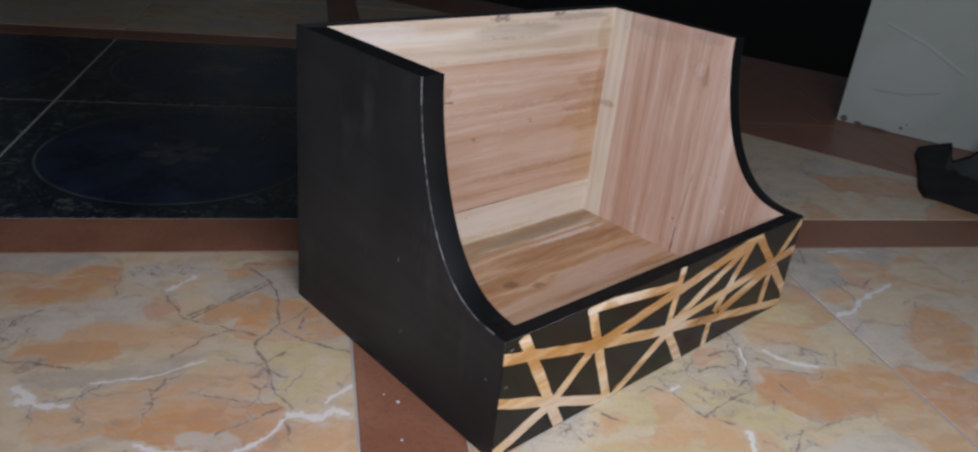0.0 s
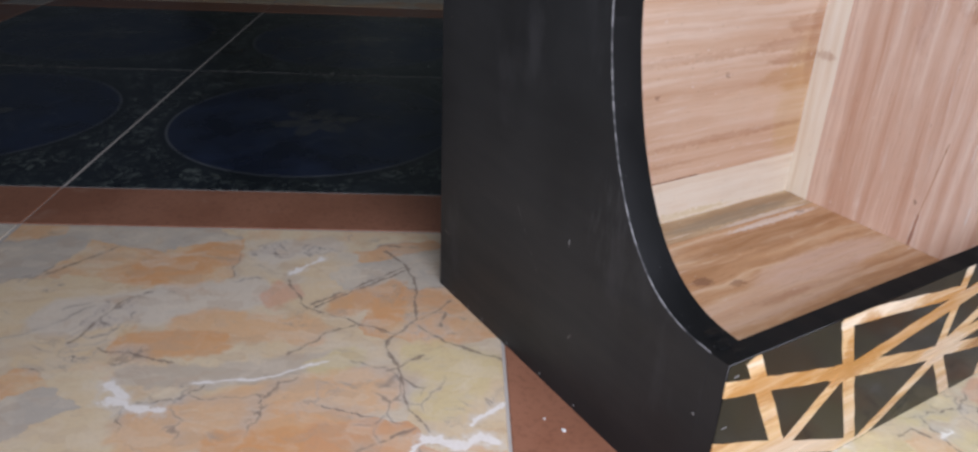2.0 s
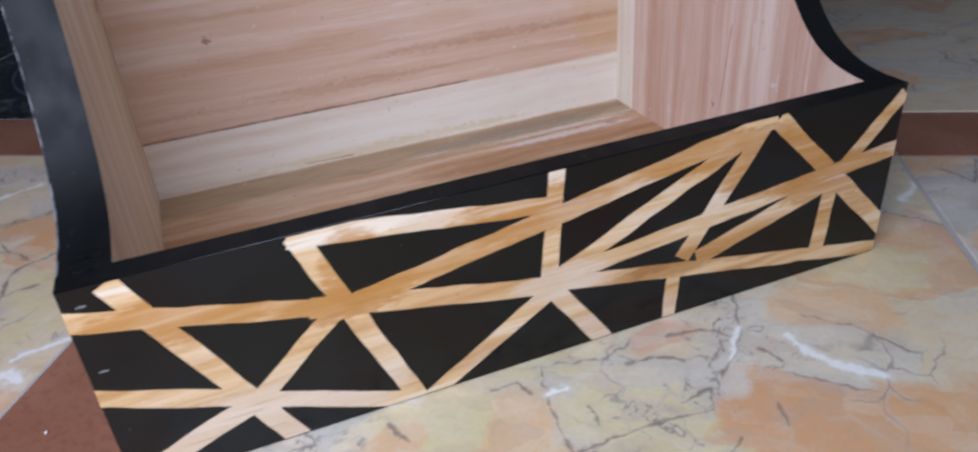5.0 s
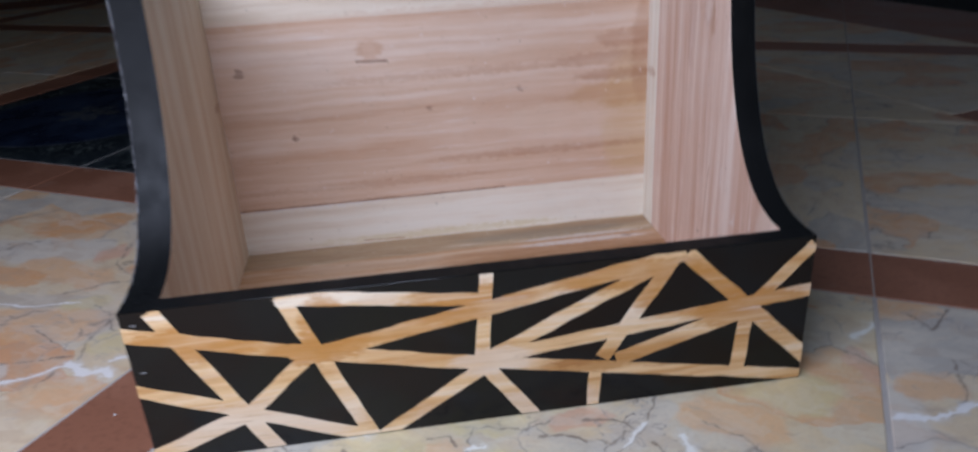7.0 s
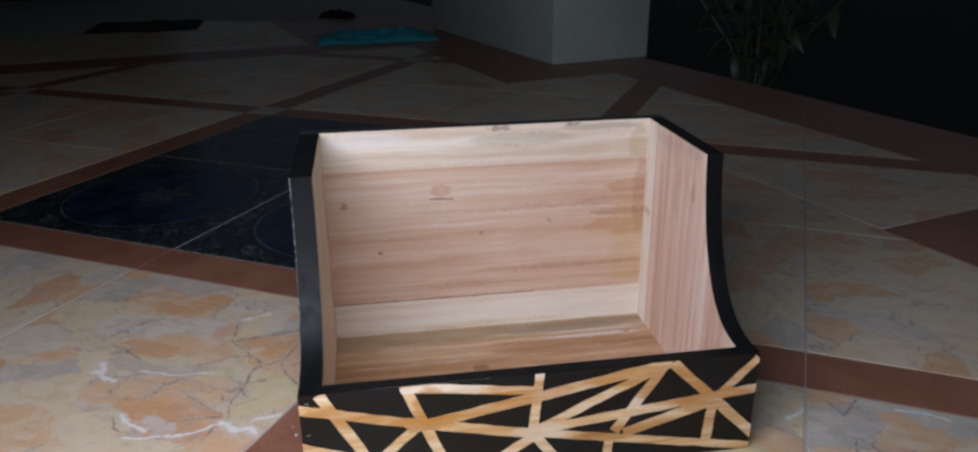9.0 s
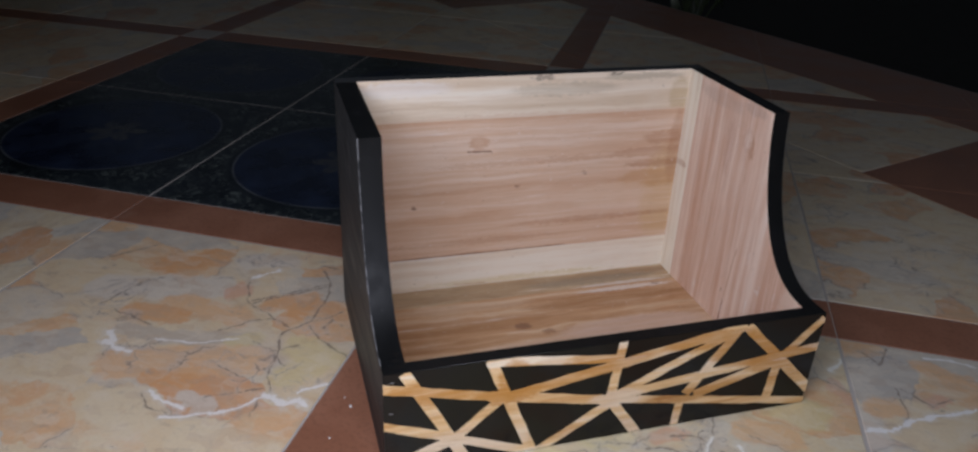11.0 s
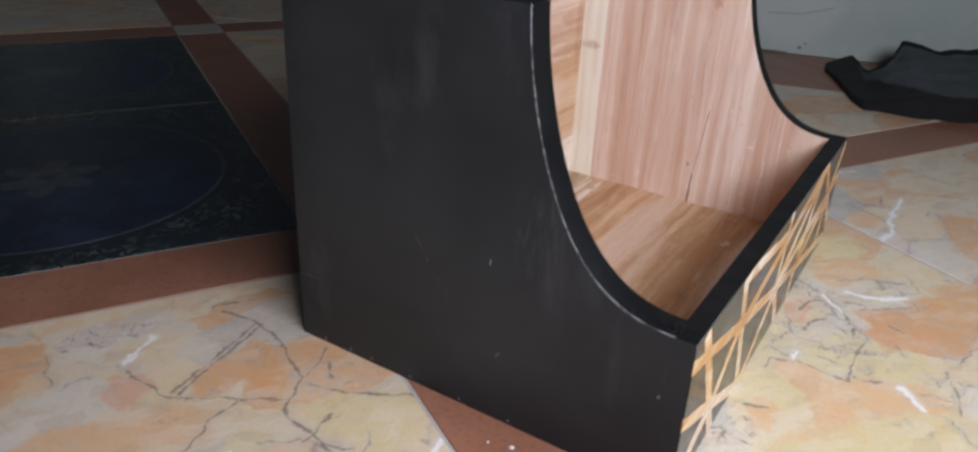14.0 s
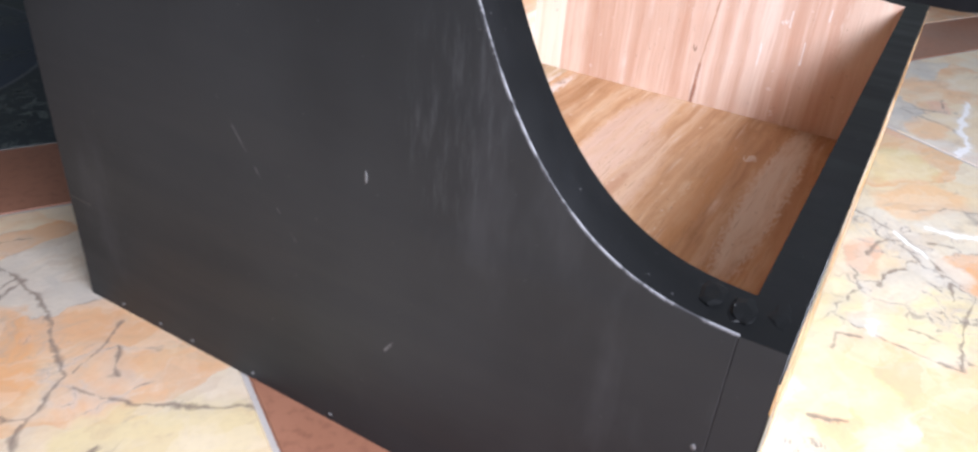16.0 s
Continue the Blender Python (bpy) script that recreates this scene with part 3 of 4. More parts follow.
def brown_material():
    m = Nodes("brown border tile")
    p = m.coords(jitter=4.0)
    a, b = m.noise(p, 12.0, 4.0), m.noise(p, 240.0, 3.0)
    col = m.mix(m.band(a, 0.35, 0.65), (0.27, 0.115, 0.066), (0.33, 0.150, 0.090))
    col = m.mix(m.band(b, 0.45, 0.75, 0.0, 0.5), col, (0.17, 0.070, 0.042))
    c = m.noise(p, 34.0, 5.0)
    col = m.mix(m.band(c, 0.62, 0.75, 0.0, 0.35), col, (0.40, 0.25, 0.18))
    m.bump(b, 0.06, 0.001)
    return m.finish(col, m.band(a, 0.3, 0.7, 0.30, 0.44))


BROWN = brown_material()


def blue_material():
    """A dark blue tile with a ringed medallion, a flower in it and lace scrolls in the corners."""
    m = Nodes("dark blue patterned tile")
    p = m.node("ShaderNodeTexCoord").outputs["Object"]
    flat = m.vec("MULTIPLY", p, (1, 1, 0))
    r = m.vec("LENGTH", flat)
    cloud = m.noise(p, 14.0, 5.0)
    inside = m.band(r, 0.158, 0.164, 1.0, 0.0)
    col = m.mix(m.band(cloud, 0.35, 0.7), (0.007, 0.010, 0.014), (0.016, 0.022, 0.028))
    disc = m.mix(m.band(cloud, 0.35, 0.65), (0.006, 0.010, 0.025), (0.016, 0.026, 0.056))
    col = m.mix(inside, col, disc)
    scroll = m.node("ShaderNodeTexVoronoi", feature="DISTANCE_TO_EDGE")
    m.put(scroll.inputs["Vector"], p)
    m.put(scroll.inputs["Scale"], 48.0)
    curl = m.noise(p, 36.0, 2.0, 0.5, 2.6)
    lace = m.math("MULTIPLY", m.band(m.math("ABSOLUTE", m.math("SUBTRACT", curl, 0.5)), 0.0, 0.075, 1.0, 0.0), m.band(r, 0.166, 0.176))
    lace = m.math("MULTIPLY", lace, m.band(scroll.outputs["Distance"], 0.02, 0.10))
    col = m.mix(m.math("MULTIPLY", lace, m.band(m.noise(p, 26.0, 3.0), 0.40, 0.62, 0.25, 1.0)), col, (0.105, 0.125, 0.115))
    ring = m.band(m.math("ABSOLUTE", m.math("SUBTRACT", r, 0.161)), 0.0, 0.0026, 1.0, 0.0)
    col = m.mix(m.math("MULTIPLY", ring, m.band(cloud, 0.35, 0.65, 0.35, 0.9)), col, (0.12, 0.13, 0.14))
    for k in range(6):
        a = k * math.pi / 3 + 0.3
        petal = m.blob(p, 0.027 * math.cos(a), 0.027 * math.sin(a), 0.022, 0.012, math.degrees(a))
        col = m.mix(m.math("MULTIPLY", petal, m.band(curl, 0.35, 0.6, 0.25, 0.75)), col, (0.072, 0.074, 0.070))
        b = a + math.pi / 6
        curlet = m.math("ADD", m.vec("LENGTH", m.vec("SUBTRACT", flat, (0.085 * math.cos(b), 0.085 * math.sin(b), 0))), m.math("MULTIPLY", m.math("SUBTRACT", curl, 0.5), 0.045))
        loop = m.band(m.math("ABSOLUTE", m.math("SUBTRACT", curlet, 0.027)), 0.0, 0.004, 1.0, 0.0)
        col = m.mix(m.math("MULTIPLY", loop, m.band(cloud, 0.4, 0.6, 0.05, 0.35)), col, (0.070, 0.080, 0.095))
    m.bump(cloud, 0.04, 0.002)
    return m.finish(col, m.band(cloud, 0.3, 0.7, 0.24, 0.36))


BLUE = blue_material()


def plain(name, a, b, scale, rough, strength=0.2, distance=0.002):
    """A surface of two close tones with a fine relief."""
    m = Nodes(name)
    p = m.coords()
    n, f = m.noise(p, scale, 5.0), m.noise(p, scale * 9, 3.0)
    m.bump(m.math("ADD", n, f), strength, distance)
    return m.finish(m.mix(m.math("ADD", m.math("MULTIPLY", n, 0.7), m.math("MULTIPLY", f, 0.3)), a, b), rough)


GROUT = plain("pale grout", (0.34, 0.31, 0.28), (0.52, 0.48, 0.44), 60, 0.85)
PALE_TILE = plain("pale grey corner tile", (0.40, 0.36, 0.31), (0.55, 0.50, 0.44), 30, 0.4)


def wall_material():
    m = Nodes("pale green painted plaster")
    p = m.coords()
    a, b, c = m.noise(p, 3.0, 4.0), m.noise(p, 22.0, 5.0), m.noise(p, 130.0, 3.0)
    col = m.mix(m.band(a, 0.35, 0.65), (0.47, 0.555, 0.50), (0.55, 0.62, 0.56))
    col = m.mix(m.band(b, 0.55, 0.75, 0.0, 0.5), col, (0.64, 0.68, 0.63))
    col = m.mix(m.band(c, 0.70, 0.76, 0.0, 0.5), col, (0.16, 0.15, 0.13))
    split = m.node("ShaderNodeSeparateXYZ")
    m.put(split.inputs[0], p)
    face = m.node("ShaderNodeCombineXYZ")
    m.put(face.inputs[0], split.outputs[1])
    m.put(face.inputs[1], split.outputs[2])
    q = m.vec("ADD", face.outputs[0], m.scale(m.vec("MULTIPLY", m.vec("SUBTRACT", m.node("ShaderNodeTexNoise").outputs["Color"], (0.5, 0.5, 0.5)), (1, 1, 0)), 0.01))
    ridge = m.band(m.line(q, (0.262, 0.182), (0.200, 0.160), (0.133, 0.124)), 0.0008, 0.0040, 1.0, 0.0)
    scratch = m.band(m.line(q, (0.256, 0.067), (0.203, 0.070), (0.156, 0.085)), 0.0004, 0.0022, 1.0, 0.0)
    col = m.mix(m.math("MULTIPLY", m.blob(q, 0.215, 0.090, 0.075, 0.075, -30), 0.5), col, (0.66, 0.70, 0.66))
    col = m.mix(m.math("MULTIPLY", ridge, 0.6), col, (0.66, 0.68, 0.65))
    col = m.mix(m.math("MULTIPLY", scratch, 0.45), col, (0.27, 0.29, 0.27))
    for y, z, ry, rz in ((0.195, 0.012, 0.0035, 0.0024), (0.188, 0.020, 0.0015, 0.0015), (0.262, 0.003, 0.007, 0.003), (0.286, 0.006, 0.006, 0.006), (0.240, 0.0015, 0.030, 0.0015)):
        col = m.mix(m.math("MULTIPLY", m.blob(q, y, z, ry, rz), 0.85), col, (0.09, 0.08, 0.07))
    m.bump(m.math("ADD", m.math("ADD", b, ridge), m.math("MULTIPLY", c, 0.3)), 0.3, 0.003)
    return m.finish(col, 0.75)


WALL = wall_material()
EARTH = plain("dark garden soil", (0.02, 0.016, 0.012), (0.05, 0.042, 0.03), 18, 0.95, 0.6, 0.01)
RENDER = plain("dark rendered wall", (0.05, 0.05, 0.048), (0.08, 0.078, 0.072), 9, 0.9)
DENIM = plain("faded black cloth", (0.022, 0.029, 0.032), (0.105, 0.120, 0.125), 45, 0.9, 0.5, 0.003)
HEM = plain("black hem cloth", (0.004, 0.004, 0.005), (0.011, 0.011, 0.012), 60, 0.9, 0.4, 0.002)
TEAL = plain("turquoise cloth", (0.02, 0.24, 0.31), (0.06, 0.44, 0.52), 18, 0.9, 0.5, 0.004)
CRUMB = plain("white plaster", (0.65, 0.64, 0.62), (0.8, 0.79, 0.77), 200, 0.9)
CHIP = plain("pale chips", (0.12, 0.12, 0.12), (0.22, 0.215, 0.21), 300, 0.8)
LEAF = plain("dull green leaves", (0.030, 0.048, 0.020), (0.090, 0.110, 0.055), 30, 0.45)


# ---- helpers for meshes ----
def part(name, bm, material, parent, label=""):
    """Links a bmesh as one mesh object under a thing, a part or, with no parent, by itself."""
    data = bpy.data.meshes.new(name)
    bm.to_mesh(data)
    bm.free()
    for mat in material if isinstance(material, (list, tuple)) else (material,):
        data.materials.append(mat)
    ob = new(name, data)
    ob.parent = parent
    return tagged(ob, label)


def prism(outline, axis, lo, hi, bevel=0.0, paint=None, where=None):
    """A board: an outline in the two other axes, between lo and hi on its axis. paint(normal) gives each face its material's number."""
    bm = bmesh.new()
    a, b = [k for k in range(3) if k != axis]
    rings = []
    for d in (lo, hi):
        ring = []
        for s, t in outline:
            co = [0, 0, 0]
            co[a], co[b], co[axis] = s, t, d
            ring.append(bm.verts.new(co))
        rings.append(ring)
    bm.faces.new(rings[0])
    bm.faces.new(rings[1])
    n = len(outline)
    for k in range(n):
        bm.faces.new((rings[0][k], rings[0][(k + 1) % n], rings[1][(k + 1) % n], rings[1][k]))
    bmesh.ops.recalc_face_normals(bm, faces=bm.faces)
    bm.normal_update()
    if paint:
        for f in bm.faces:
            f.material_index = paint(f.normal)
    if bevel:
        sharp = [e for e in bm.edges if e.calc_face_angle(0) > 0.6 and (where is None or all(where(v.co) for v in e.verts))]
        bmesh.ops.bevel(bm, geom=sharp, offset=bevel, segments=2, affect="EDGES", profile=0.6)
    bm.normal_update()
    for f in bm.faces:
        f.smooth = max(abs(c) for c in f.normal) < 0.995
    for e in bm.edges:
        e.smooth = e.calc_face_angle(0) < 0.3
    return bm


def box(x0, x1, y0, y1, z0, z1, bevel=0.0, paint=None):
    return prism([(x0, y0), (x1, y0), (x1, y1), (x0, y1)], 2, z0, z1, bevel, paint)


# ---- floor: square tiles turned by 30 degrees, brown borders ----
TILE, STRIP = 0.393, 0.075
PITCH = 2 * TILE + STRIP
U0, V0 = -0.090, 0.3105
TURN = pose(0, 0, 0, 0, 0, -30)
SIDE = (math.cos(radians(15)), math.sin(radians(15)))


def pq(p, q):
    """From the axes of the pillars, at 45 degrees to the tiles, to x and y."""
    return SIDE[0] * p - SIDE[1] * q, SIDE[1] * p + SIDE[0] * q


def pq_uv(u, v):
    x, y, _ = TURN @ Vector((u, v, 0))
    return SIDE[0] * x + SIDE[1] * y, -SIDE[1] * x + SIDE[0] * y


def clip(poly, inside):
    """The part of a polygon in u and v where inside(u, v) is positive (a straight bound)."""
    out = []
    for (a, b) in zip(poly, poly[1:] + poly[:1]):
        fa, fb = inside(*a), inside(*b)
        if fa >= 0:
            out.append(a)
        if fa * fb < 0:
            k = fa / (fa - fb)
            out.append((a[0] + k * (b[0] - a[0]), a[1] + k * (b[1] - a[1])))
    return out


def area(poly):
    return 0.5 * abs(sum(a[0] * b[1] - b[0] * a[1] for a, b in zip(poly, poly[1:] + poly[:1]))) if len(poly) > 2 else 0


floor = part("floor", prism([pq(-5.5, -4.5), pq(1.56, -4.5), pq(1.56, 6.0), pq(-5.5, 6.0)], 2, -0.16, -0.0007), GROUT, None)
tagged(floor, "tiled porch floor of printed marble, brown and blue tiles", "floor", kind="structure")
GAP = 0.0016
shared = {}


def tile(name, poly, material, turn=0):
    """One floor tile: its outline in u and v; whole tiles share their mesh."""
    cu, cv = sum(p[0] for p in poly) / len(poly), sum(p[1] for p in poly) / len(poly)
    key = (name, material.name, tuple((round(u - cu, 4), round(v - cv, 4)) for u, v in poly))
    if key not in shared:
        local = [(u - cu, v - cv) for u, v in poly]
        size = [max(abs(p[k]) for p in local) for k in (0, 1)]
        gap = GAP * (0.3 if material is BROWN else 1.0)
        local = [(u * (1 - gap / max(size[0], 0.01)), v * (1 - gap / max(size[1], 0.01))) for u, v in local]
        bm = prism(local, 2, -0.008, 0.0)
        top = [e for e in bm.edges if all(v.co.z > -0.001 for v in e.verts)]
        bmesh.ops.bevel(bm, geom=top, offset=0.0007, segments=1, affect="EDGES")
        data = bpy.data.meshes.new(name)
        bm.to_mesh(data)
        bm.free()
        data.materials.append(material)
        shared[key] = data
    ob = new(name, shared[key])
    ob.parent = floor
    ob.matrix_basis = TURN @ Matrix.Translation((cu, cv, 0)) @ pose(0, 0, 0, 0, 0, 90 * turn)
    return ob


def bounds(k, start):
    """The three columns of one repeat: border strip, first tile, second tile."""
    a = start + k * PITCH
    return [(a, a + STRIP, True), (a + STRIP, a + STRIP + TILE, False), (a + STRIP + TILE, a + PITCH, False)]


EDGES = [lambda u, v: pq_uv(u, v)[0] - 0.92, lambda u, v: 0.232 - pq_uv(u, v)[1], lambda u, v: pq_uv(u, v)[1] - 1.56, lambda u, v: pq_uv(u, v)[0] - 1.30, lambda u, v: 1.555 - pq_uv(u, v)[0]]
FAR_Q = 2.655
FAR = [lambda u, v: pq_uv(u, v)[1] - 2.44, lambda u, v: FAR_Q - pq_uv(u, v)[1], lambda u, v: 0.92 - pq_uv(u, v)[0], lambda u, v: pq_uv(u, v)[1] - FAR_Q, lambda u, v: pq_uv(u, v)[0] - 0.57]


def lay(poly, kind, turn, marble):
    """Cuts a tile along the brown borders that follow the pillars."""
    poly = clip(poly, EDGES[4])
    if area(poly) < 2e-4:
        return
    rest = [poly]
    for bounds_of in ((EDGES[0], EDGES[1]), (EDGES[0], EDGES[2]), (EDGES[3],), (FAR[0], FAR[1], FAR[2]), (FAR[3], FAR[4])):
        left = []
        for piece in rest:
            brown = piece
            for e in bounds_of:
                keep = clip(brown, lambda u, v: -e(u, v))
                if area(keep) > 2e-4:
                    left.append(keep)
                brown = clip(brown, e)
                if area(brown) <= 2e-4:
                    break
            if area(brown) > 2e-4:
                tile("brown_tile", brown, BROWN)
        rest = left
    for piece in rest:
        whole = len(piece) == 4 and abs(area(piece) - area(poly)) < 1e-6
        beyond = pq_uv(sum(c[0] for c in piece) / len(piece), sum(c[1] for c in piece) / len(piece))[1] > FAR_Q
        if kind == "marble" or beyond:
            tile("marble_tile", piece, marble, turn if whole and area(piece) > 0.9 * TILE * TILE else 0)
        elif kind == "blue":
            tile("blue_tile", piece, BLUE)
        elif kind == "corner":
            tile("corner_tile", piece, PALE_TILE)
        else:
            tile("brown_tile", piece, BROWN)


rng = random.Random(4)
CUTS = {(-1, 2, -1, 2): MARBLE_A, (0, 1, -1, 2): MARBLE_B, (0, 2, -1, 2): MARBLE_C}
for ku in range(-4, 4):
    for kv in range(-3, 5):
        for iu, (ua, ub, us) in enumerate(bounds(ku, U0)):
            for iv, (va, vb, vs) in enumerate(bounds(kv, V0)):
                turn = rng.randrange(4)
                marble = CUTS.get((ku, iu, kv, iv), MARBLE)
                if marble is not MARBLE:
                    turn = 0
                us = us and ku < 1
                mid = pq_uv((ua + ub) / 2, (va + vb) / 2)
                if mid[0] > 2.2 or math.hypot((ua + ub) / 2, (va + vb) / 2 - 0.6) > 3.2:
                    continue
                kind = "corner" if us and vs else "brown" if us or vs else "blue" if (ku, kv) == (-1, 0) else "marble"
                lay([(ua, va), (ub, va), (ub, vb), (ua, vb)], kind, turn, marble)

# ---- walls, pillar, night ground ----
def block(name, p0, p1, q0, q1, z0, z1, material, label, category, bevel=0.004):
    ob = part(name, prism([pq(p0, q0), pq(p1, q0), pq(p1, q1), pq(p0, q1)], 2, z0, z1, bevel), material, None)
    return tagged(ob, label, category, kind="structure")


block("wall_east", 1.15, 1.50, -4.4, 0.0, 0.0, 2.7, WALL, "pale green painted plaster wall beside the porch opening", "wall")
block("pillar", 1.20, 1.58, 1.79, 2.95, 0.0, 2.7, WALL, "pale green painted square porch pillar", "pillar")
block("wall_south", -5.4, 1.15, -4.45, -4.25, 0.0, 2.7, WALL, "pale painted plaster wall behind the viewer", "wall")
block("wall_west", -5.45, -5.25, -4.25, 5.9, 0.0, 2.7, WALL, "pale painted plaster wall on the far side", "wall")
block("wall_north", -5.25, 0.2, 5.7, 5.9, 0.0, 2.7, RENDER, "dark rendered wall at the back of the porch", "wall")
ceiling = block("ceiling", -5.5, 1.6, -4.5, 6.0, 2.7, 2.85, WALL, "plain plastered porch ceiling", "ceiling")
ground = part("ground", box(-40, 40, -40, 40, -0.40, -0.30), EARTH, None)
tagged(ground, "dark garden soil around the porch", "ground", kind="structure")

# ---- the wooden bin ----
X0, X1, D, H, FH = -0.0025, 0.3805, 0.264, 0.242, 0.0970
IN0, IN1 = 0.0163, 0.3645
BACK_T, FRONT_T, BASE_T = 0.014, 0.0115, 0.008
YB, TOP_Y = D - BACK_T, 0.103
bin_ob = new("storage_bin")
tagged(bin_ob, "open wooden storage bin, black outside, bare wood inside, scooped sides", "storage bin")


def side_outline(y_from, y_to):
    """The scooped side between two depths: upright at the back, a hollow curve down to the front board."""
    pts = [(y_to, BASE_T * 0.0), (y_to, H)]
    if y_from < TOP_Y:
        n = 40
        for k in range(n + 1):
            a = radians(90) * k / n
            pts.append((FRONT_T - 0.006 + (TOP_Y - FRONT_T + 0.006) * math.cos(a) ** 0.75, H - (H - FH) * math.sin(a) ** 1.25))
        pts.append((FRONT_T, FH))
        pts = [p for p in pts if p[0] >= FRONT_T - 1e-6]
        pts.append((FRONT_T, 0.0))
    else:
        pts += [(y_from, H), (y_from, 0.0)]
    return pts


def side(name, x_out, x_in, inward, wood, label, black=BLACK):
    """A scooped side: a black board, with the bare inner faces of its two glued planks."""
    mid = x_in - 0.003 * inward
    joint = YB - 0.024
    group = new(name)
    group.parent = bin_ob
    tagged(group, label)
    paint = lambda n: 1 if n.x * inward > 0.9 else 0
    part("board", prism(side_outline(FRONT_T, YB), 0, min(x_out, mid), max(x_out, mid), 0.0005, lambda n: 1 if n.z > 0.02 else 0, lambda co: abs(co.x - x_out) < 1e-5 and co.y < YB - 1e-5), (black, BLACK_EDGE), group)
    part("inner_plank", prism(side_outline(FRONT_T, joint), 0, min(mid, x_in), max(mid, x_in), 0.0, paint), (BLACK_EDGE, wood), group)
    part("pale_plank", prism(side_outline(joint, YB), 0, min(mid, x_in), max(mid, x_in), 0.0, paint), (BLACK_EDGE, WOOD_TAN), group)
    return group


left = side("left_side", X0, IN0, 1, WOOD_TAN, "scooped side board, black outside with fine scratches", BLACK_FLANK)
right = side("right_side", X1, IN1, -1, WOOD_SIDE, "scooped side board, bare rose wood inside")

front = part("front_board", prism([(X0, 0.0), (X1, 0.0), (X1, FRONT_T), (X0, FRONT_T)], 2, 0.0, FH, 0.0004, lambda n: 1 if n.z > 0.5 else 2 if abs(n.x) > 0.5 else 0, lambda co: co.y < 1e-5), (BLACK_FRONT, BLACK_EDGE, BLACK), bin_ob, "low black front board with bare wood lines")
# thin facing that carries the painted shade
part("inner_front_board", box(IN0, IN1, FRONT_T, FRONT_T + 0.0006, BASE_T, FH, 0.0, lambda n: 1 if n.y > 0.5 else 0), (BLACK_EDGE, WOOD_SHADE), bin_ob, "inner face of the front board, browned as shade")

for name, z0, z1, wood in (("bottom_board", 0.0, 0.0470, WOOD_PALE), ("middle_board", 0.04705, 0.1990, WOOD_BACK), ("top_board", 0.19903, H, WOOD_PALE)):
    top = name == "top_board"
    part(name, box(X0, X1, YB, D, z0, z1, 0.0, lambda n: 0 if n.y > 0.5 or (top and n.z > 0.5) or abs(n.x) > 0.5 else 1), (BLACK, wood), bin_ob, "back board with lengthwise grain")

for name, y0, y1, wood in (("rear_base_board", YB - 0.032, YB, WOOD_REAR), ("centre_base_board", YB - 0.125, YB - 0.0321, WOOD_BASE), ("fore_base_board", FRONT_T, YB - 0.1251, WOOD_BASE)):
    part(name, box(IN0, IN1, y0, y1, 0.001, BASE_T, 0.0002), wood, bin_ob, "base board with lengthwise grain")

# bare wood lines left between the painted fields of the front
LINES = [
    (-0.004, 0.0815, 0.0820, 0.0603), (0.0800, 0.0605, 0.186, 0.0380), (0.184, 0.0390, 0.3790, 0.0030), (0.0135, 0.0930, 0.0635, 0.0010), (0.080, 0.0935, 0.1175, 0.0015),
    (0.077, 0.0925, 0.187, 0.0785), (0.089, 0.0560, 0.303, 0.0920), (0.190, 0.0945, 0.1845, 0.0405), (0.186, 0.0360, 0.128, 0.0010),
    (0.185, 0.0385, 0.2115, 0.0010), (0.190, 0.0425, 0.297, 0.0905), (0.1855, 0.0405, 0.3810, 0.0605), (0.3035, 0.0915, 0.3800, 0.0180),
    (0.3800, 0.0890, 0.3425, 0.0530), (0.3425, 0.0540, 0.3385, 0.0110), (0.297, 0.0905, 0.255, 0.0320), (0.2515, 0.0300, 0.2495, 0.0010),
    (0.2635, 0.0295, 0.3405, 0.0515), (-0.0035, 0.0476, 0.112, 0.0020), (0.0890, 0.0560, 0.0510, 0.0235), (0.0520, 0.0248, -0.0030, 0.0042),
]
for k, (xa, za, xb, zb) in enumerate(LINES):
    w = 0.0043 + 0.0004 * math.sin(k * 2.3)
    za, zb = za * 1.033, zb * 1.033
    n = math.hypot(xb - xa, zb - za)
    ex, ez = (xb - xa) / n, (zb - za) / n
    if xa < 0.0 or za < 0.0035:
        xa, za, n = xa - 0.010 * ex, za - 0.010 * ez, n + 0.010
    if xb > 0.378 or zb < 0.0035:
        xb, zb, n = xb + 0.010 * ex, zb + 0.010 * ez, n + 0.010
    rr = random.Random(40 + k)
    steps = max(2, int(n / 0.006))
    lower = [(-n / 2 + n * q / steps, -w + 0.0008 * noise.noise(Vector((q * 0.35, k * 3.7, 0.4))) + rr.uniform(-0.00018, 0.00018)) for q in range(steps + 1)]
    upper = [(a, w + 0.0008 * noise.noise(Vector((a * 60, k * 3.7, 5.4))) + rr.uniform(-0.00018, 0.00018)) for a, _ in reversed(lower)]
    outline = [((xa + xb) / 2 + a * ex - b * ez, (za + zb) / 2 + a * ez + b * ex) for a, b in lower + upper]
    for bound in (lambda a, b: a - X0, lambda a, b: X1 - a, lambda a, b: b - 0.0008, lambda a, b: FH - 0.0006 - b):
        outline = clip(outline, bound)
    part("wood_line", prism(outline, 1, -0.00008 - 0.00001 * k, 0.0004), WOOD_LINE, front, "bare varnished wood line")

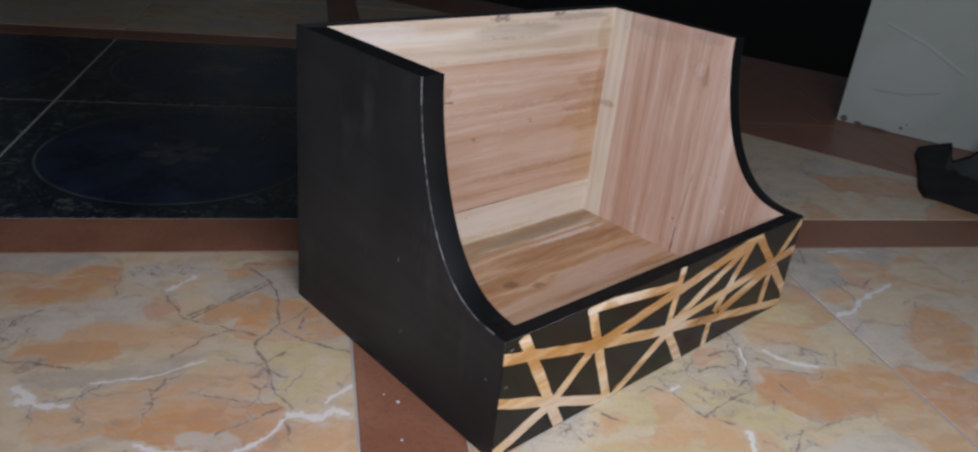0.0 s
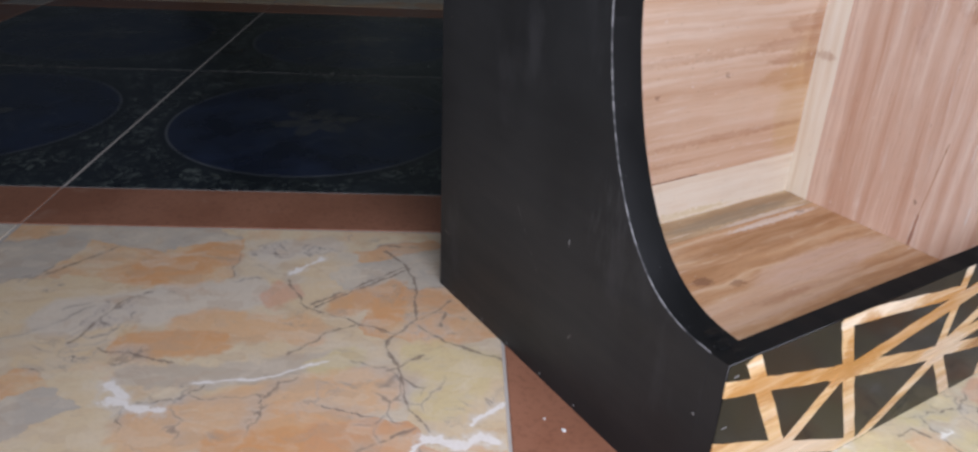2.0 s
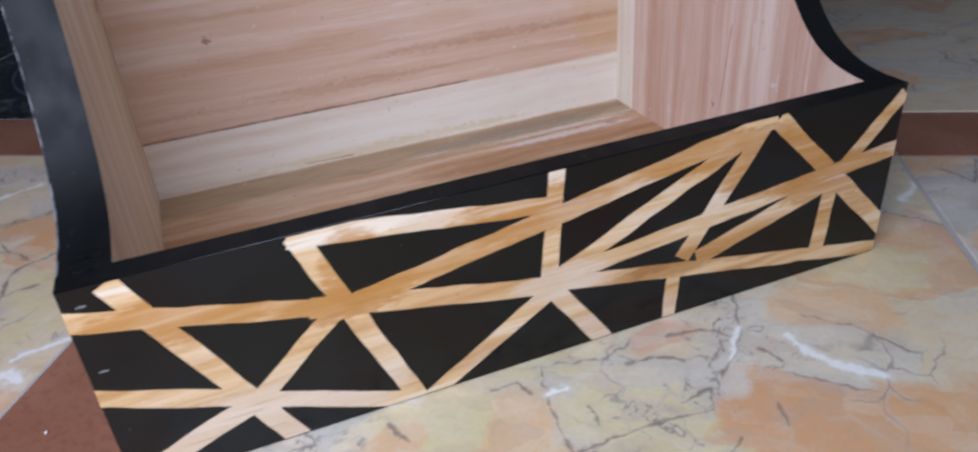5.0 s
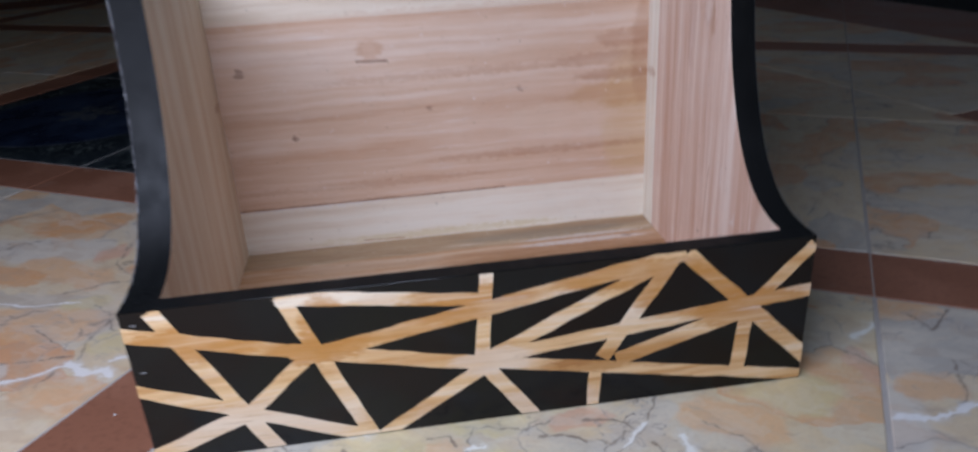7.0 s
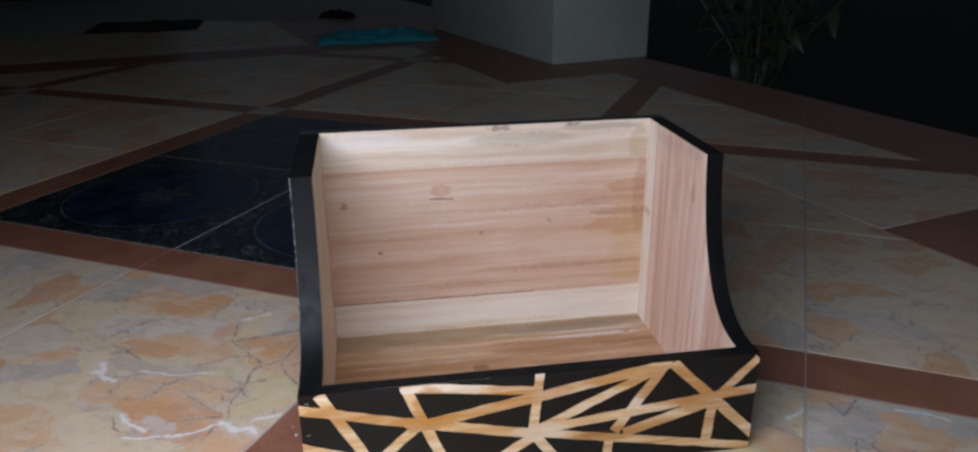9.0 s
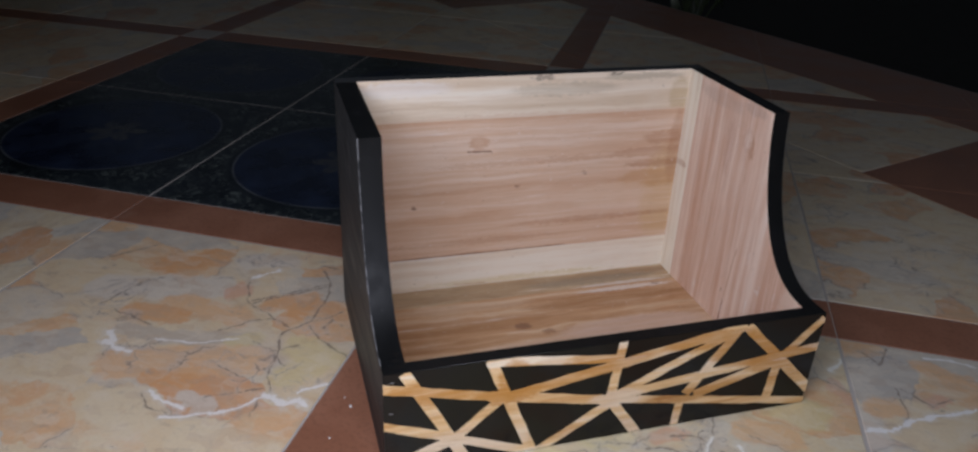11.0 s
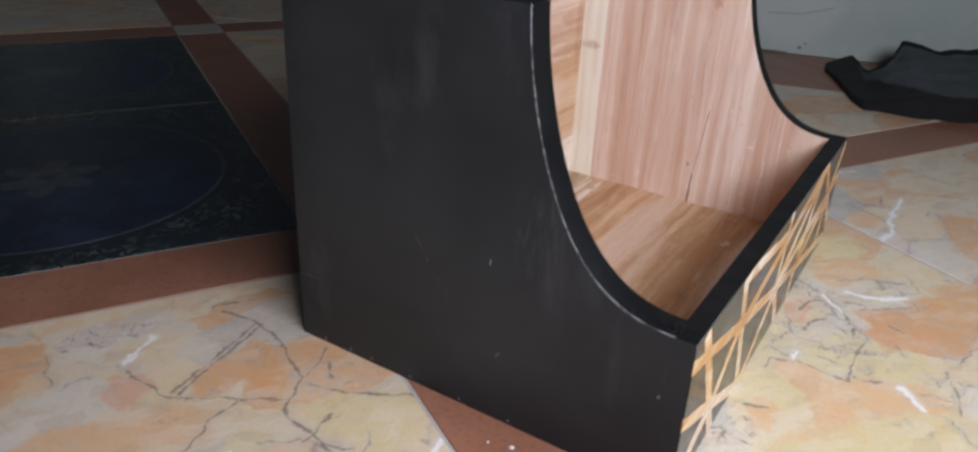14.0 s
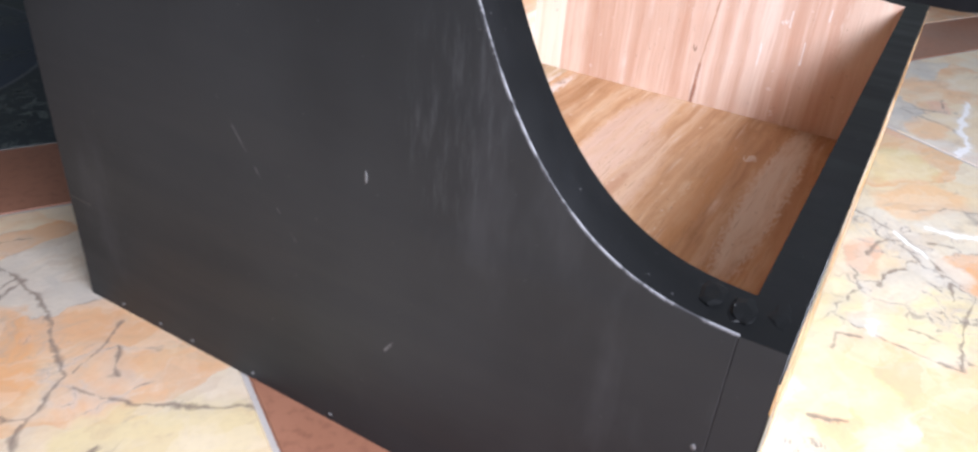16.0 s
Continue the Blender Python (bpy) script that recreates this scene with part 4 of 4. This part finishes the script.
# rubbed paint and a painted highlight along the outer edge of the scooped side
def tube(points, radius, sides=6):
    bm = bmesh.new()
    rings = []
    for k, p in enumerate(points):
        t = (points[min(k + 1, len(points) - 1)] - points[max(k - 1, 0)]).normalized()
        a = t.cross(Vector((1, 0, 0.01))).normalized()
        b = t.cross(a)
        rings.append([bm.verts.new(p + radius * (math.cos(2 * math.pi * s / sides) * a + math.sin(2 * math.pi * s / sides) * b)) for s in range(sides)])
    for r0, r1 in zip(rings, rings[1:]):
        for s in range(sides):
            bm.faces.new((r0[s], r0[(s + 1) % sides], r1[(s + 1) % sides], r1[s]))
    bm.faces.new(rings[0])
    bm.faces.new(rings[-1])
    bmesh.ops.recalc_face_normals(bm, faces=bm.faces)
    return bm


for y in (0.244, 0.222, 0.204, 0.172, 0.135, 0.100):
    bm = bmesh.new()
    bmesh.ops.create_icosphere(bm, subdivisions=1, radius=0.0008, matrix=Matrix.Translation((X0, y, 0.0028)) @ Matrix.Diagonal((0.6, 1.3, 1.0, 1)))
    part("glue_dot", bm, CHIP, left, "whitish dried glue dot")
for y, z, ry, rz in ((0.1175, 0.103, 0.0006, 0.0024), (0.0145, 0.060, 0.0009, 0.0011)):
    bm = bmesh.new()
    bmesh.ops.create_icosphere(bm, subdivisions=1, radius=1.0, matrix=Matrix.Translation((X0, y, z)) @ Matrix.Diagonal((0.0003, ry, rz, 1)))
    part("paint_chip", bm, CHIP, left, "pale chip in the black paint")
for x, z in ((0.004, 0.089), (0.003, 0.060)):
    bm = bmesh.new()
    bmesh.ops.create_icosphere(bm, subdivisions=1, radius=1.0, matrix=Matrix.Translation((x, 0.0, z)) @ Matrix.Diagonal((0.0022, 0.0002, 0.0006, 1)))
    part("paint_chip", bm, CHIP, front, "pale chip in the black paint")

for y, z, ry, rz, seed in ((0.0135, 0.0972, 0.0042, 0.0009, 1), (0.0215, 0.0980, 0.0036, 0.0006, 2), (0.0050, 0.0968, 0.0030, 0.0006, 3)):
    rr = random.Random(seed)
    bm = bmesh.new()
    bmesh.ops.create_icosphere(bm, subdivisions=2, radius=1.0)
    for v in bm.verts:
        v.co *= rr.uniform(0.70, 1.15)
    bmesh.ops.transform(bm, matrix=Matrix.Translation((X0 + 0.0075 + 0.002 * seed, y, z)) @ Matrix.Diagonal((0.0062, ry, rz, 1)), verts=bm.verts)
    part("paint_lump", bm, BLACK_EDGE, left, "rough lump of half-dry black paint")

scoop = [Vector((X0 + 0.0004, y, z)) for y, z in side_outline(FRONT_T, YB)[2:-1]]
part("worn_edge_glint", tube(scoop, 0.00043), WORN_GLINT, left, "rubbed grey paint edge with a painted highlight")


# ---- cloths ----
def cloth(name, half_x, half_y, height, seed, material, m, label, category, lumps=3.0, rim=None):
    """A crumpled cloth: a thick sheet with folds, thin and uneven at its border."""
    bm = bmesh.new()
    nx, ny = 54, 36
    grid = {}
    for i in range(nx + 1):
        for j in range(ny + 1):
            s, t = 2 * i / nx - 1, 2 * j / ny - 1
            a = noise.noise(Vector((s * 1.3 + seed, t * 1.3, 0.3)))
            x = half_x * s * (1 + 0.18 * noise.noise(Vector((t * 2 + seed, 3.1, 0))))
            y = half_y * t * (1 + 0.25 * noise.noise(Vector((s * 2.4 + seed, 7.7, 0))))
            dome = max(0.0, 1 - max(abs(s), abs(t)) ** 2.5) ** 0.6
            folds = 0.55 + 0.45 * noise.noise(Vector((s * lumps + seed, t * lumps * 1.4 + a, 1.0))) + 0.18 * noise.noise(Vector((s * 9, t * 9 + seed, 2.0)))
            grid[i, j] = bm.verts.new((x, y, 0.004 + height * dome * max(0.08, folds)))
    for i in range(nx):
        for j in range(ny):
            f = bm.faces.new((grid[i, j], grid[i + 1, j], grid[i + 1, j + 1], grid[i, j + 1]))
            f.smooth = True
            if rim and (j > ny - rim or i > nx - 5 or j < 3):
                f.material_index = 1
    border = [e for e in bm.edges if e.is_boundary]
    ext = bmesh.ops.extrude_edge_only(bm, edges=border)
    for v in ext["geom"]:
        if isinstance(v, bmesh.types.BMVert):
            v.co.z = 0.0
    ob = part(name, bm, material, None)
    ob.matrix_basis = m
    return tagged(ob, label, category)


def along(table, q):
    """A value between the stations of a table."""
    for (a, x), (b, y) in zip(table, table[1:]):
        if b <= q <= a:
            return x + (y - x) * (a - q) / (a - b)
    return table[-1][1]


def black_cloth():
    """A garment thrown along the foot of the wall: a black band in front, faded cloth behind, a rolled hem and a pointed corner."""
    fore = ((-0.146, 1.045), (-0.157, 0.985), (-0.170, 0.870), (-0.182, 0.830), (-0.250, 0.820), (-0.380, 0.840), (-1.0, 0.860))
    back = ((-0.146, 1.062), (-0.157, 1.085), (-0.180, 1.120), (-0.192, 1.125), (-0.200, 1.000), (-0.222, 0.985), (-0.250, 1.065), (-0.300, 1.050), (-0.380, 1.100), (-1.0, 1.120))
    band = ((-0.146, 1.300), (-0.190, 1.300), (-0.194, 0.970), (-0.215, 0.915), (-0.250, 0.868), (-0.280, 0.852), (-0.330, 0.860), (-1.0, 0.885))
    top = ((-0.146, 0.006), (-0.180, 0.011), (-0.200, 0.014), (-0.225, 0.030), (-0.250, 0.043), (-0.300, 0.040), (-0.400, 0.052), (-1.0, 0.055))
    bm = bmesh.new()
    nq, nu = 120, 46
    grid = {}
    for i in range(nq + 1):
        q = -0.146 - 0.80 * (i / nq) ** 1.7
        a, b, c, h = (along(t, q) for t in (fore, back, band, top))
        a += 0.010 * noise.noise(Vector((q * 30, 0.7, 0)))
        for j in range(nu + 1):
            u = j / nu
            p = a + (b - a) * u
            rise = min(1.0, u / 0.05) ** 0.5 * (0.52 + 0.48 * u)
            fold = 1 + 0.30 * noise.noise(Vector((p * 14, q * 9, 1))) + 0.16 * noise.noise(Vector((p * 40, q * 22, 2)))
            hem = 0.010 * math.exp(-((u - 0.95) / 0.04) ** 2)
            z = 0.003 + h * rise * fold + hem * (h / 0.05)
            if j == nu:
                z = 0.0
            x, y = pq(p, q)
            grid[i, j] = (bm.verts.new((x, y, z)), p < c or u > 0.90)
    for i in range(nq):
        for j in range(nu):
            f = bm.faces.new([grid[k][0] for k in ((i, j), (i + 1, j), (i + 1, j + 1), (i, j + 1))])
            f.smooth = True
            f.material_index = 1 if grid[i, j][1] else 0
    border = [e for e in bm.edges if e.is_boundary]
    for v in bmesh.ops.extrude_edge_only(bm, edges=border)["geom"]:
        if isinstance(v, bmesh.types.BMVert):
            v.co.z = 0.0
    bmesh.ops.recalc_face_normals(bm, faces=bm.faces)
    tagged(part("black_cloth", bm, (DENIM, HEM), None), "crumpled faded black cloth with a dark hem on the floor", "cloth")


black_cloth()
cloth("turquoise_cloth", 0.235, 0.12, 0.055, 5.2, TEAL, pose(0.13, 2.82, 0.0005, 0, 0, 4), "crumpled turquoise cloth lying on the porch floor", "cloth")


cloth("dark_mat", 0.24, 0.22, 0.014, 8.1, HEM, pose(-0.95, 3.52, 0.0005, 0, 0, 6), "flat dark cloth mat lying on the far floor", "mat")
cloth("dark_rag", 0.085, 0.05, 0.050, 3.3, HEM, pose(-0.05, 3.72, 0.0005, 0, 0, -30), "small crumpled dark rag on the far floor", "cloth")


# ---- plant beyond the porch ----
def leaf(length, width, bend):
    bm = bmesh.new()
    rows = []
    n = 6
    for k in range(n + 1):
        s = k / n
        w = width * math.sin(math.pi * (0.06 + 0.94 * s) ** 0.8) * 0.5
        z = -bend * s * s * length
        rows.append([bm.verts.new((-w, s * length, z + 0.25 * w)), bm.verts.new((0, s * length, z)), bm.verts.new((w, s * length, z + 0.25 * w))])
    for a, b in zip(rows, rows[1:]):
        for q in range(2):
            bm.faces.new((a[q], a[q + 1], b[q + 1], b[q]))
    for f in bm.faces:
        f.smooth = True
    data = bpy.data.meshes.new("leaf")
    bm.to_mesh(data)
    bm.free()
    data.materials.append(LEAF)
    return data


def plant(x, y, z, seed, height):
    r = random.Random(seed)
    ob = new("garden_plant")
    ob.matrix_basis = pose(x, y, z)
    tagged(ob, "leafy green garden plant in the dark beyond the porch", "plant")
    shapes = [leaf(0.10, 0.035, 0.5), leaf(0.075, 0.028, 0.3), leaf(0.12, 0.030, 0.7)]
    for s in range(14):
        a = s * 1.05 + r.random()
        lean = 0.25 + 0.75 * r.random()
        pts = [Vector((math.cos(a) * lean * h * h * height, math.sin(a) * lean * h * h * height, h * height)) for h in (0, 0.2, 0.4, 0.6, 0.8, 1.0)]
        part("stem", tube(pts, 0.0028), LEAF, ob)
        for k in range(14):
            h = 0.34 + 0.66 * k / 13 + 0.02 * r.random()
            at = Vector((math.cos(a) * lean * h * h * height, math.sin(a) * lean * h * h * height, h * height))
            lf = new("leaf", r.choice(shapes))
            lf.parent = ob
            lf.matrix_basis = Matrix.Translation(at) @ pose(0, 0, 0, r.uniform(-55, 30), r.uniform(-50, 50), math.degrees(a) + k * 137)
    return ob


for k, (p, q) in enumerate(((1.92, 1.60),)):
    x, y = pq(p, q)
    plant(x, y, -0.30, 10 + k, 0.85)


# ---- crumbs on the brown tile ----
def crumb(x, y, size, seed):
    r = random.Random(seed)
    bm = bmesh.new()
    bmesh.ops.create_icosphere(bm, subdivisions=1, radius=size)
    for v in bm.verts:
        v.co *= r.uniform(0.6, 1.2)
        v.co.z = max(v.co.z * 0.6, -size * 0.4)
    ob = part("plaster_crumb", bm, CRUMB, None)
    ob.matrix_basis = pose(x, y, size * 0.4, 0, 0, r.uniform(0, 360))
    return tagged(ob, "small white plaster crumb lying on a brown tile", "crumb", "crumbs on the floor")


crumb(-0.018, 0.0875, 0.0017, 1)
crumb(-0.040, 0.0520, 0.0010, 2)
crumb(-0.022, 0.1010, 0.0009, 3)
